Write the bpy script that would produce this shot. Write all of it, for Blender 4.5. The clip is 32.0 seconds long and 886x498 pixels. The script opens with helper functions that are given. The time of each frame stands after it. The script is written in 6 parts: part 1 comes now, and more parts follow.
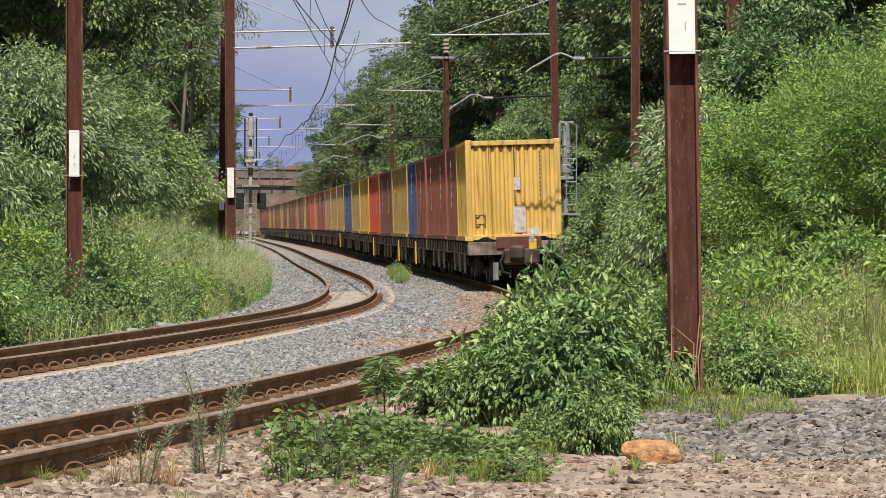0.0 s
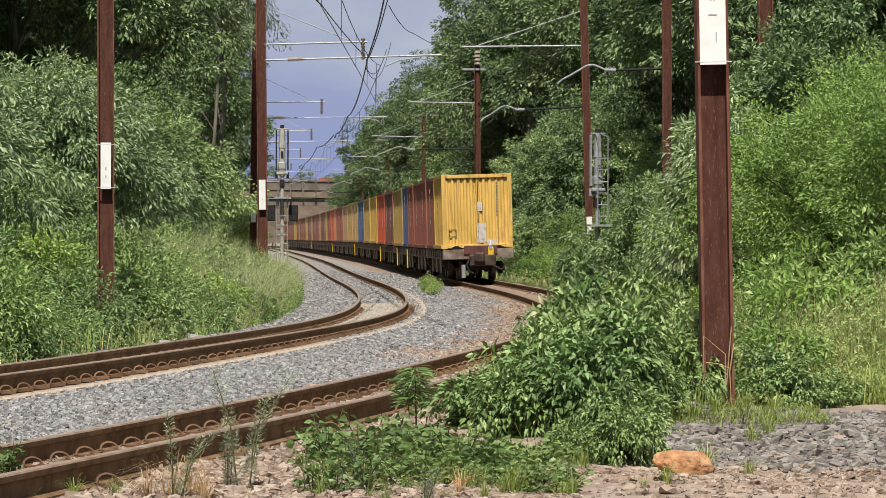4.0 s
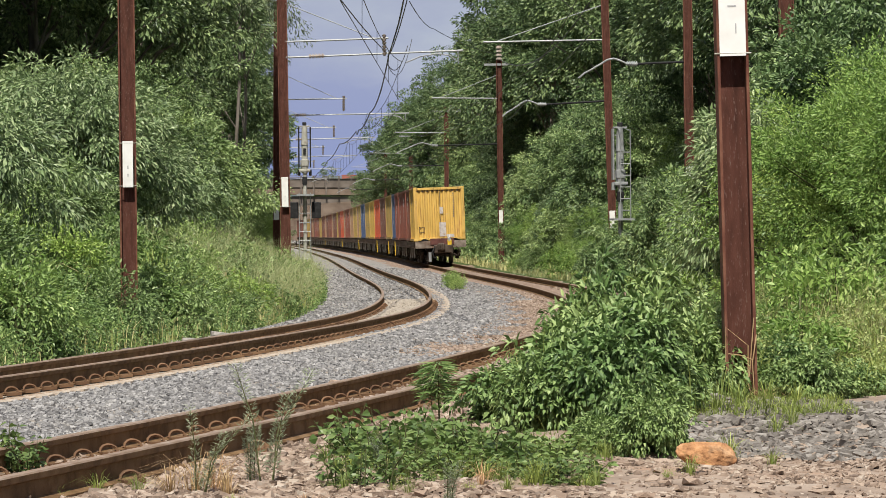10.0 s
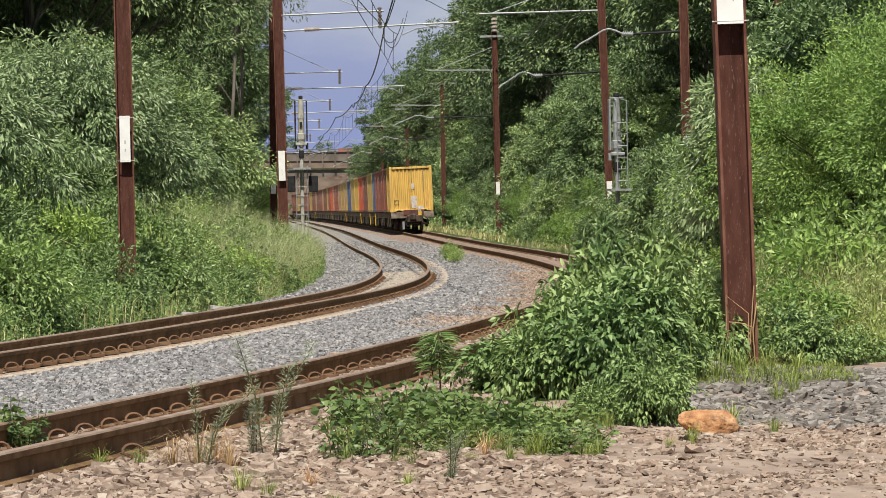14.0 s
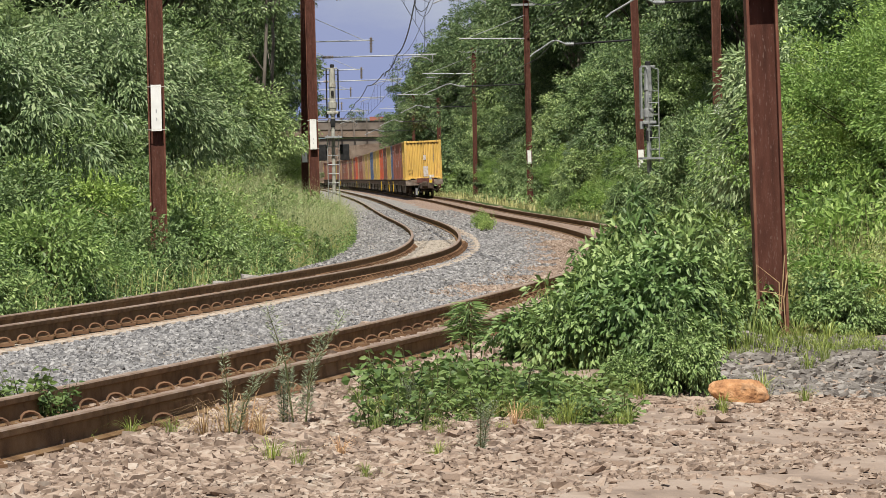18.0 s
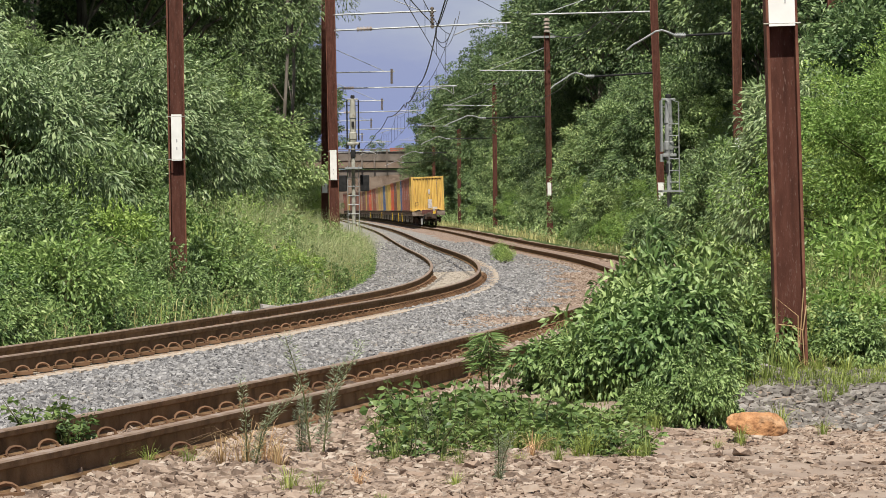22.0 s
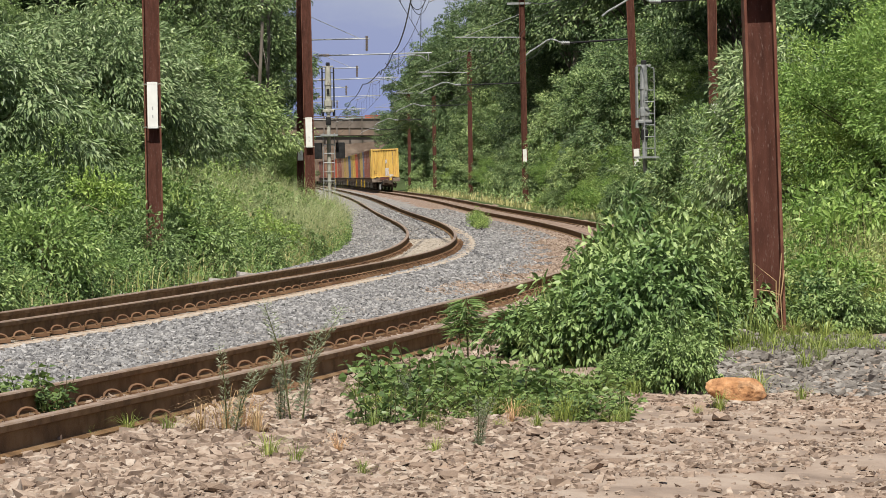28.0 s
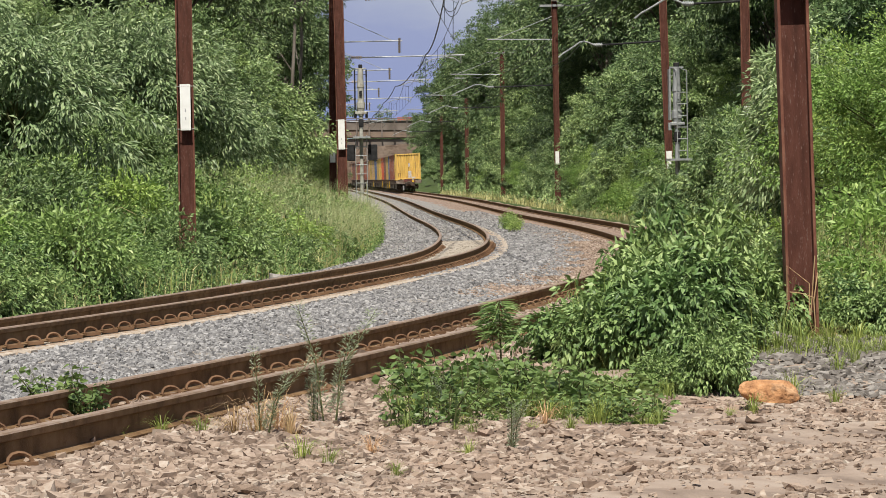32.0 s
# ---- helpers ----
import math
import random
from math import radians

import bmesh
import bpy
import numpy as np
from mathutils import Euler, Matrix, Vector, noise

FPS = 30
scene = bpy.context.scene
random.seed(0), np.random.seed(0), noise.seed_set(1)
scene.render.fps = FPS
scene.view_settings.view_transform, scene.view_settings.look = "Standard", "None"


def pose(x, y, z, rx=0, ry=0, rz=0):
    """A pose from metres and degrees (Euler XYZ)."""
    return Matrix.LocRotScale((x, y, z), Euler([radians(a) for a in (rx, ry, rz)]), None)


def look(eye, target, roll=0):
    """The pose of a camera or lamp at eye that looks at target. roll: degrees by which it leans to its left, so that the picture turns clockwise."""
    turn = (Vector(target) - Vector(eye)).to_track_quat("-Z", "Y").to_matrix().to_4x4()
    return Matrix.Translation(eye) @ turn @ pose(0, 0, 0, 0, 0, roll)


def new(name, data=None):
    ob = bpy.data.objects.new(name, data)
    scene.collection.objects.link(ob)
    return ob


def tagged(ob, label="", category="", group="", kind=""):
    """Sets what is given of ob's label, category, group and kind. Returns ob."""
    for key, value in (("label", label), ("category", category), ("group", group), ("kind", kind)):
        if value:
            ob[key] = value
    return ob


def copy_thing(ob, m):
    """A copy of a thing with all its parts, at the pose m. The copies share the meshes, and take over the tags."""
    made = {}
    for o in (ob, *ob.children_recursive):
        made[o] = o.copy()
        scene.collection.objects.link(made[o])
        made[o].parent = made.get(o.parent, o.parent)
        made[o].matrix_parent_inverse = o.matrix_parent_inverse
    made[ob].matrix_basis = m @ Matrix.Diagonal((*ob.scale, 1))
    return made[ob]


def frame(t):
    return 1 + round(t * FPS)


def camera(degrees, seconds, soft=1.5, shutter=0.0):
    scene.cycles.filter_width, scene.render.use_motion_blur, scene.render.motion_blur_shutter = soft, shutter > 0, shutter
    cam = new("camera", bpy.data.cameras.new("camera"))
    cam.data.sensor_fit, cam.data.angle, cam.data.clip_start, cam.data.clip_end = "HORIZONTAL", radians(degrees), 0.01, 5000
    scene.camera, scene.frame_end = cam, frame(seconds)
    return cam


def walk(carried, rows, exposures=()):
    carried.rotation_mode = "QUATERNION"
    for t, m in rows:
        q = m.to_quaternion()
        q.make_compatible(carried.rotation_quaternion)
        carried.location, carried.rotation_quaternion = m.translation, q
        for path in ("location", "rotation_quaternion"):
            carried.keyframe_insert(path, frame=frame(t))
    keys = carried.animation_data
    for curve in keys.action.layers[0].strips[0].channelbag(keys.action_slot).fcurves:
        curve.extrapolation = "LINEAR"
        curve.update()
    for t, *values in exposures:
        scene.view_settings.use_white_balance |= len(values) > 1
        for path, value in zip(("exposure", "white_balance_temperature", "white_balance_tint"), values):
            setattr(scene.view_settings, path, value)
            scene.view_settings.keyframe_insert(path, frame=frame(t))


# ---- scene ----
# The camera: held by a standing watcher, it only sways and turns.
PATH = [
    (0, pose(0.0066, 0.0029, 1.2718, 89.7236, -0.8396, -1.5863)),
    (0.5, pose(0.0156, -0.0049, 1.2721, 89.7663, -0.8786, -1.4783)),
    (1, pose(0.0161, -0.0048, 1.2732, 89.8235, -0.5678, -1.4468)),
    (1.5, pose(0.0132, -0.0045, 1.2678, 89.8665, -0.7808, -1.4277)),
    (2, pose(0.0124, -0.0021, 1.2658, 89.8597, -1.0526, -1.3589)),
    (2.5, pose(0.0083, 0.0008, 1.2685, 89.8363, -0.8664, -1.2756)),
    (4.5, pose(0.0103, 0.0003, 1.2673, 89.9248, -0.7316, -1.1296)),
    (5, pose(0.0108, -0.0058, 1.2653, 89.9734, -0.7819, -1.0324)),
    (5.5, pose(0.0084, -0.0018, 1.2670, 90.0172, -0.3631, -0.9485)),
    (6, pose(0.0077, 0.0044, 1.2634, 90.0630, -0.0232, -0.8602)),
    (6.5, pose(0.0136, -0.0042, 1.2658, 90.1051, -0.1318, -0.8432)),
    (7, pose(0.0205, -0.0016, 1.2613, 90.0992, 0.0810, -0.8253)),
    (7.5, pose(0.0221, -0.0025, 1.2639, 90.0749, -0.0060, -0.8624)),
    (8, pose(0.0296, -0.0047, 1.2624, 90.0721, -0.2522, -0.9268)),
    (8.5, pose(0.0270, -0.0094, 1.2559, 90.0048, -0.4062, -0.9710)),
    (9, pose(0.0212, -0.0074, 1.2573, 89.9381, 0.0323, -0.9399)),
    (9.5, pose(0.0232, -0.0070, 1.2585, 89.8730, -0.1601, -0.9088)),
    (10, pose(0.0259, -0.0057, 1.2550, 89.8262, -0.1518, -0.7983)),
    (10.5, pose(0.0193, -0.0054, 1.2554, 89.7880, -0.0296, -0.7290)),
    (11, pose(0.0188, -0.0029, 1.2569, 89.7479, 0.0333, -0.6473)),
    (11.5, pose(0.0163, -0.0038, 1.2539, 89.7104, 0.3644, -0.5232)),
    (12, pose(0.0120, 0.0016, 1.2545, 89.6860, 0.3312, -0.5080)),
    (12.5, pose(0.0152, -0.0033, 1.2514, 89.6503, 0.3053, -0.5578)),
    (13, pose(0.0157, -0.0037, 1.2546, 89.5782, 0.0416, -0.6009)),
    (13.5, pose(0.0124, -0.0042, 1.2486, 89.4836, 0.1708, -0.6858)),
    (14, pose(0.0086, 0.0056, 1.2422, 89.4364, 0.4131, -0.8438)),
    (14.5, pose(0.0141, 0.0002, 1.2461, 89.4756, 0.1202, -0.9646)),
    (16.5, pose(0.0073, -0.0036, 1.2512, 89.3747, 0.5392, -0.7516)),
    (17, pose(0.0153, -0.0020, 1.2468, 89.2397, 0.8270, -0.6600)),
    (17.5, pose(0.0197, -0.0017, 1.2509, 89.0961, 0.6841, -0.5556)),
    (18, pose(0.0152, -0.0012, 1.2498, 88.9889, 0.4252, -0.3941)),
    (18.5, pose(0.0117, -0.0042, 1.2477, 89.0591, 0.5945, -0.2752)),
    (19, pose(0.0135, -0.0008, 1.2490, 89.1854, 0.6619, -0.1984)),
    (19.5, pose(0.0137, -0.0013, 1.2525, 89.2458, 0.8974, -0.1296)),
    (20, pose(0.0167, 0.0007, 1.2528, 89.3596, 0.8962, -0.1182)),
    (20.5, pose(0.0217, -0.0045, 1.2454, 89.4528, 0.3280, -0.1495)),
    (21, pose(0.0210, -0.0078, 1.2470, 89.4487, 0.3149, -0.1246)),
    (21.5, pose(0.0177, -0.0026, 1.2450, 89.4389, 0.4004, -0.1278)),
    (22, pose(0.0185, -0.0016, 1.2448, 89.4403, 0.0562, -0.1107)),
    (22.5, pose(0.0161, -0.0011, 1.2381, 89.4064, 0.2333, -0.0752)),
    (23, pose(0.0122, 0.0019, 1.2419, 89.3690, 0.4231, -0.0379)),
    (23.5, pose(0.0128, 0.0061, 1.2424, 89.3656, 0.4881, -0.0134)),
    (24, pose(0.0139, 0.0032, 1.2459, 89.3720, 0.6735, -0.0242)),
    (24.5, pose(0.0080, -0.0000, 1.2466, 89.3669, 0.5458, -0.0237)),
    (25, pose(0.0057, -0.0035, 1.2416, 89.3220, 0.4213, -0.0416)),
    (25.5, pose(0.0017, 0.0037, 1.2398, 89.2992, 0.6883, -0.0954)),
    (27.5, pose(0.0010, 0.0012, 1.2395, 89.0586, 0.1785, -0.4033)),
    (28, pose(-0.0005, 0.0050, 1.2409, 88.9707, 0.2569, -0.4650)),
    (28.5, pose(0.0053, 0.0055, 1.2412, 89.0373, 0.4056, -0.5270)),
    (29, pose(0.0087, -0.0001, 1.2430, 89.1449, -0.1502, -0.5714)),
    (29.5, pose(0.0097, 0.0004, 1.2439, 89.1918, 0.0842, -0.5350)),
    (30, pose(0.0090, -0.0027, 1.2439, 89.2149, 0.0443, -0.3984)),
    (30.5, pose(0.0082, -0.0005, 1.2394, 89.1636, 0.2725, -0.3244)),
    (31, pose(0.0063, 0.0014, 1.2436, 89.1270, 0.3438, -0.2269)),
    (31.5, pose(-0.0009, 0.0009, 1.2401, 89.0764, 0.2949, -0.1322)),
    (32, pose(-0.0051, 0.0040, 1.2412, 89.0024, 0.2314, -0.0044)),
]
cam = camera(12.557, 32.0, soft=0.7)
walk(cam, PATH)

# ---- light ----
SUN_EL, SUN_AZ = 60.0, 186.0   # degrees; azimuth clockwise from +y (down the line)
to_sun = Vector((math.sin(radians(SUN_AZ)) * math.cos(radians(SUN_EL)),
                 math.cos(radians(SUN_AZ)) * math.cos(radians(SUN_EL)), math.sin(radians(SUN_EL))))
sun = new("sun", bpy.data.lights.new("sun", "SUN"))
sun.data.energy, sun.data.angle, sun.data.color = 5.0, radians(0.55), (1.0, 0.955, 0.845)
sun.matrix_world = look((0, 0, 60), Vector((0, 0, 60)) - to_sun)

world = bpy.data.worlds.new("sky")
scene.world = world
world.use_nodes = True
wn, wl = world.node_tree.nodes, world.node_tree.links
wn.clear()
sky = wn.new("ShaderNodeTexSky")
sky.sky_type, sky.sun_disc = "NISHITA", False
sky.sun_elevation, sky.sun_rotation = radians(SUN_EL), radians(SUN_AZ)
sky.air_density, sky.dust_density, sky.ozone_density = 1.3, 0.3, 3.0
tc = wn.new("ShaderNodeTexCoord")
mp = wn.new("ShaderNodeMapping")
mp.inputs["Scale"].default_value = (9.0, 9.0, 22.0)
cloud = wn.new("ShaderNodeTexNoise")
cloud.inputs["Scale"].default_value, cloud.inputs["Detail"].default_value, cloud.inputs["Roughness"].default_value = 1.1, 7.0, 0.58
ramp = wn.new("ShaderNodeValToRGB")
ramp.color_ramp.elements[0].position, ramp.color_ramp.elements[1].position = 0.30, 0.60
mix = wn.new("ShaderNodeMix")
mix.data_type = "RGBA"
sep, low = wn.new("ShaderNodeSeparateXYZ"), wn.new("ShaderNodeValToRGB")
low.color_ramp.elements[0].position, low.color_ramp.elements[1].position = 0.0, 0.085
low.color_ramp.elements[0].color, low.color_ramp.elements[1].color = (0.36, 0.47, 0.93, 1), (0.66, 0.69, 0.86, 1)
tone = wn.new("ShaderNodeVectorMath")
tone.operation = "SCALE"
tone.inputs["Scale"].default_value = 4.6
bg, wo = wn.new("ShaderNodeBackground"), wn.new("ShaderNodeOutputWorld")
bg.inputs["Strength"].default_value = 0.10
mm = wn.new("ShaderNodeMath")
mm.operation = "MULTIPLY_ADD"
mm.inputs[1].default_value, mm.inputs[2].default_value = 0.28, 0.70
wl.new(tc.outputs["Generated"], mp.inputs["Vector"])
wl.new(mp.outputs["Vector"], cloud.inputs["Vector"])
wl.new(cloud.outputs["Fac"], ramp.inputs["Fac"])
wl.new(ramp.outputs["Color"], mm.inputs[0])
wl.new(mm.outputs["Value"], mix.inputs["Factor"])
wl.new(tc.outputs["Generated"], sep.inputs["Vector"])
wl.new(sep.outputs["Z"], low.inputs["Fac"])
wl.new(low.outputs["Color"], tone.inputs[0])
wl.new(tone.outputs["Vector"], mix.inputs["B"])
wl.new(sky.outputs["Color"], mix.inputs["A"])
wl.new(mix.outputs["Result"], bg.inputs["Color"])
wl.new(bg.outputs["Background"], wo.inputs["Surface"])
scene.view_settings.exposure = 0.44


# ---- materials ----
def mat(name, stops, scale=4.0, rough=0.7, metal=0.0, bump=0.0, bump_scale=40.0, spread="noise", stretch=(1, 1, 1),
        through_light=0.0, stain=None, stain_scale=1.5, stain_at=(0.52, 0.68), detail=6.0):
    """A surface whose colour runs over stops by a noise, by the piece (island) or by the thing (object); a second, larger noise lays stains."""
    m = bpy.data.materials.new(name)
    m.use_nodes = True
    n, l = m.node_tree.nodes, m.node_tree.links
    b = n["Principled BSDF"]
    b.inputs["Roughness"].default_value, b.inputs["Metallic"].default_value = rough, metal
    co, mp_ = n.new("ShaderNodeTexCoord"), n.new("ShaderNodeMapping")
    mp_.inputs["Scale"].default_value = stretch
    l.new(co.outputs["Object"], mp_.inputs["Vector"])
    nz = n.new("ShaderNodeTexNoise")
    nz.inputs["Scale"].default_value, nz.inputs["Detail"].default_value = scale, detail
    l.new(mp_.outputs["Vector"], nz.inputs["Vector"])
    r = n.new("ShaderNodeValToRGB")
    els = r.color_ramp.elements
    lo, hi = (0.0, 1.0) if spread != "noise" else (0.3, 0.7)
    while len(els) < len(stops):
        els.new(0.5)
    for i, c in enumerate(stops):
        els[i].position = lo + (hi - lo) * i / max(1, len(stops) - 1)
        els[i].color = (*c, 1)
    if spread == "noise":
        l.new(nz.outputs["Fac"], r.inputs["Fac"])
    else:
        rnd = n.new("ShaderNodeNewGeometry") if spread == "island" else n.new("ShaderNodeObjectInfo")
        src = rnd.outputs["Random Per Island"] if spread == "island" else rnd.outputs["Random"]
        ad = n.new("ShaderNodeMath")
        ad.operation = "MULTIPLY_ADD"
        ad.inputs[1].default_value = 0.7
        sb = n.new("ShaderNodeMath")
        sb.operation = "MULTIPLY_ADD"
        sb.inputs[1].default_value, sb.inputs[2].default_value = 0.9, -0.3
        l.new(nz.outputs["Fac"], sb.inputs[0])
        l.new(src, ad.inputs[0])
        l.new(sb.outputs["Value"], ad.inputs[2])
        l.new(ad.outputs["Value"], r.inputs["Fac"])
    col = r.outputs["Color"]
    if stain:
        nz2 = n.new("ShaderNodeTexNoise")
        nz2.inputs["Scale"].default_value, nz2.inputs["Detail"].default_value, nz2.inputs["Roughness"].default_value = stain_scale, 8.0, 0.65
        l.new(mp_.outputs["Vector"], nz2.inputs["Vector"])
        r2 = n.new("ShaderNodeValToRGB")
        r2.color_ramp.elements[0].position, r2.color_ramp.elements[1].position = stain_at
        l.new(nz2.outputs["Fac"], r2.inputs["Fac"])
        mx = n.new("ShaderNodeMix")
        mx.data_type = "RGBA"
        mx.inputs["B"].default_value = (*stain, 1)
        l.new(r2.outputs["Color"], mx.inputs["Factor"])
        l.new(col, mx.inputs["A"])
        col = mx.outputs["Result"]
    l.new(col, b.inputs["Base Color"])
    if rough >= 0.8:
        b.inputs["Specular IOR Level"].default_value = 0.2
    if bump:
        nb = n.new("ShaderNodeTexNoise")
        nb.inputs["Scale"].default_value, nb.inputs["Detail"].default_value = bump_scale, 5.0
        l.new(mp_.outputs["Vector"], nb.inputs["Vector"])
        bp = n.new("ShaderNodeBump")
        bp.inputs["Strength"].default_value, bp.inputs["Distance"].default_value = bump, 0.02
        l.new(nb.outputs["Fac"], bp.inputs["Height"])
        l.new(bp.outputs["Normal"], b.inputs["Normal"])
    if through_light:
        tr, ms = n.new("ShaderNodeBsdfTranslucent"), n.new("ShaderNodeMixShader")
        l.new(col, tr.inputs["Color"])
        ms.inputs["Fac"].default_value = through_light
        l.new(b.outputs["BSDF"], ms.inputs[1])
        l.new(tr.outputs["BSDF"], ms.inputs[2])
        l.new(ms.outputs["Shader"], n["Material Output"].inputs["Surface"])
    return m


M_GROUND = mat("stony_soil", [(0.16, 0.120, 0.095), (0.26, 0.200, 0.158), (0.32, 0.258, 0.21)], 3.0, 0.95, bump=0.6, bump_scale=30, stain=(0.32, 0.20, 0.13), stain_scale=0.5, stain_at=(0.55, 0.7))
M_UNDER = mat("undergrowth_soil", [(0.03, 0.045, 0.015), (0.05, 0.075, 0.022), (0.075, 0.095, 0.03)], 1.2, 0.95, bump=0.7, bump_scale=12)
M_BALLAST = mat("ballast_bed", [(0.09, 0.088, 0.088), (0.20, 0.195, 0.192), (0.33, 0.315, 0.305)], 9.0, 0.95, bump=0.9, bump_scale=14, stain=(0.27, 0.225, 0.18), stain_scale=0.8, stain_at=(0.48, 0.66), detail=12.0)
M_DUST = mat("pale_dusty_bed", [(0.20, 0.17, 0.14), (0.32, 0.275, 0.225), (0.40, 0.35, 0.29)], 9.0, 0.95, bump=0.8, bump_scale=20)
M_BROWN_BALLAST = mat("rusty_ballast_bed", [(0.09, 0.06, 0.045), (0.22, 0.155, 0.12), (0.34, 0.26, 0.21)], 9.0, 0.95, bump=0.9, bump_scale=22)
M_STONE_GREY = mat("grey_stone", [(0.075, 0.072, 0.074), (0.215, 0.208, 0.208), (0.37, 0.355, 0.345)], 30, 0.9, spread="island")
M_STONE_BROWN = mat("reddish_stone", [(0.072, 0.052, 0.042), (0.210, 0.153, 0.117), (0.310, 0.237, 0.186), (0.39, 0.335, 0.28)], 30, 0.92, spread="island")
M_STONE_HEAP = mat("grey_brown_stone", [(0.075, 0.066, 0.058), (0.18, 0.160, 0.143), (0.29, 0.268, 0.245)], 30, 0.9, spread="island")
M_STONE_TAN = mat("dusty_pale_stone", [(0.17, 0.145, 0.12), (0.29, 0.25, 0.205), (0.38, 0.335, 0.28)], 30, 0.92, spread="island")
M_STONE_PIECE = mat("loose_stone", [(0.17, 0.125, 0.095), (0.28, 0.20, 0.15), (0.38, 0.30, 0.24)], 24, 0.92, spread="object", bump=0.4, bump_scale=60)
M_ROCK = mat("ochre_rock", [(0.24, 0.115, 0.055), (0.40, 0.205, 0.095), (0.50, 0.30, 0.165)], 12, 0.9, bump=0.7, bump_scale=45, stain=(0.20, 0.115, 0.065), stain_scale=9)
M_RAIL = mat("rusty_rail_steel", [(0.085, 0.047, 0.022), (0.145, 0.083, 0.039), (0.20, 0.122, 0.060)], 6, 0.85, 0.0, 0.3, 90, stretch=(1, 1, 1), stain=(0.17, 0.108, 0.06), stain_scale=3)
M_RAIL_TOP = mat("worn_rail_top", [(0.17, 0.105, 0.060), (0.24, 0.160, 0.105), (0.30, 0.225, 0.17)], 5, 0.5, 0.1)
M_CLIP = mat("rusted_clip", [(0.09, 0.050, 0.030), (0.16, 0.090, 0.050), (0.24, 0.145, 0.085)], 14, 0.8, 0.1, spread="object")
M_SLEEPER = mat("concrete_sleeper", [(0.28, 0.225, 0.175), (0.40, 0.335, 0.27), (0.47, 0.40, 0.335)], 7, 0.92, bump=0.3, bump_scale=70, stain=(0.25, 0.15, 0.09), stain_scale=4)
M_SLEEPER_OLD = mat("soiled_sleeper", [(0.17, 0.12, 0.095), (0.25, 0.18, 0.14), (0.31, 0.24, 0.20)], 7, 0.95, bump=0.4, bump_scale=70)
M_MAST = mat("maroon_painted_steel", [(0.050, 0.019, 0.013), (0.078, 0.029, 0.020), (0.105, 0.042, 0.030)], 5, 0.85, 0.0, 0.25, 60, stretch=(3, 3, 0.6), stain=(0.14, 0.085, 0.07), stain_scale=34, stain_at=(0.58, 0.66))
M_MAST_EDGE = mat("rusted_flange_steel", [(0.085, 0.030, 0.022), (0.14, 0.055, 0.036), (0.20, 0.095, 0.062)], 7, 0.8, 0.0, 0.2, 60, stretch=(2, 2, 0.7))
M_PLATE = mat("white_enamel_plate", [(0.66, 0.65, 0.62), (0.76, 0.755, 0.73)], 6, 0.45, stain=(0.50, 0.36, 0.22), stain_scale=5, stain_at=(0.66, 0.80))
M_FAINT = mat("faint_grey_paint", [(0.30, 0.30, 0.31), (0.42, 0.42, 0.42)], 30, 0.6)
M_BAR = mat("faded_black_paint", [(0.05, 0.05, 0.055), (0.16, 0.16, 0.17)], 20, 0.6)
M_GALV = mat("galvanised_steel", [(0.24, 0.25, 0.255), (0.36, 0.37, 0.375)], 9, 0.55, 0.3)
M_WIRE = mat("dark_copper_cable", [(0.03, 0.03, 0.032), (0.05, 0.05, 0.052)], 9, 0.6, 0.3)
M_INSUL = mat("brown_glazed_insulator", [(0.20, 0.15, 0.12), (0.36, 0.31, 0.27)], 12, 0.3)
M_BLACK = mat("black_signal_steel", [(0.014, 0.014, 0.015), (0.030, 0.030, 0.031)], 8, 0.85)
M_CREAM = mat("weathered_cream_steel", [(0.30, 0.29, 0.25), (0.44, 0.43, 0.38)], 5, 0.6, stain=(0.22, 0.19, 0.15), stain_scale=6)
M_GRIME = mat("grimy_underframe_steel", [(0.035, 0.027, 0.022), (0.065, 0.048, 0.038), (0.10, 0.075, 0.06)], 4, 0.85, 0.1)
M_SILL = mat("weathered_grey_wagon_steel", [(0.09, 0.07, 0.055), (0.18, 0.145, 0.12), (0.29, 0.24, 0.205)], 3.5, 0.8, 0.1, stain=(0.15, 0.075, 0.045), stain_scale=1.6)
M_REDPLATE = mat("dark_red_headstock", [(0.075, 0.022, 0.018), (0.12, 0.04, 0.03)], 6, 0.7)
M_YELLOW = mat("safety_yellow", [(0.52, 0.33, 0.02), (0.72, 0.48, 0.04)], 8, 0.5)
M_WHEEL = mat("polished_wheel_tread", [(0.06, 0.05, 0.045), (0.12, 0.10, 0.09)], 6, 0.6, 0.3)


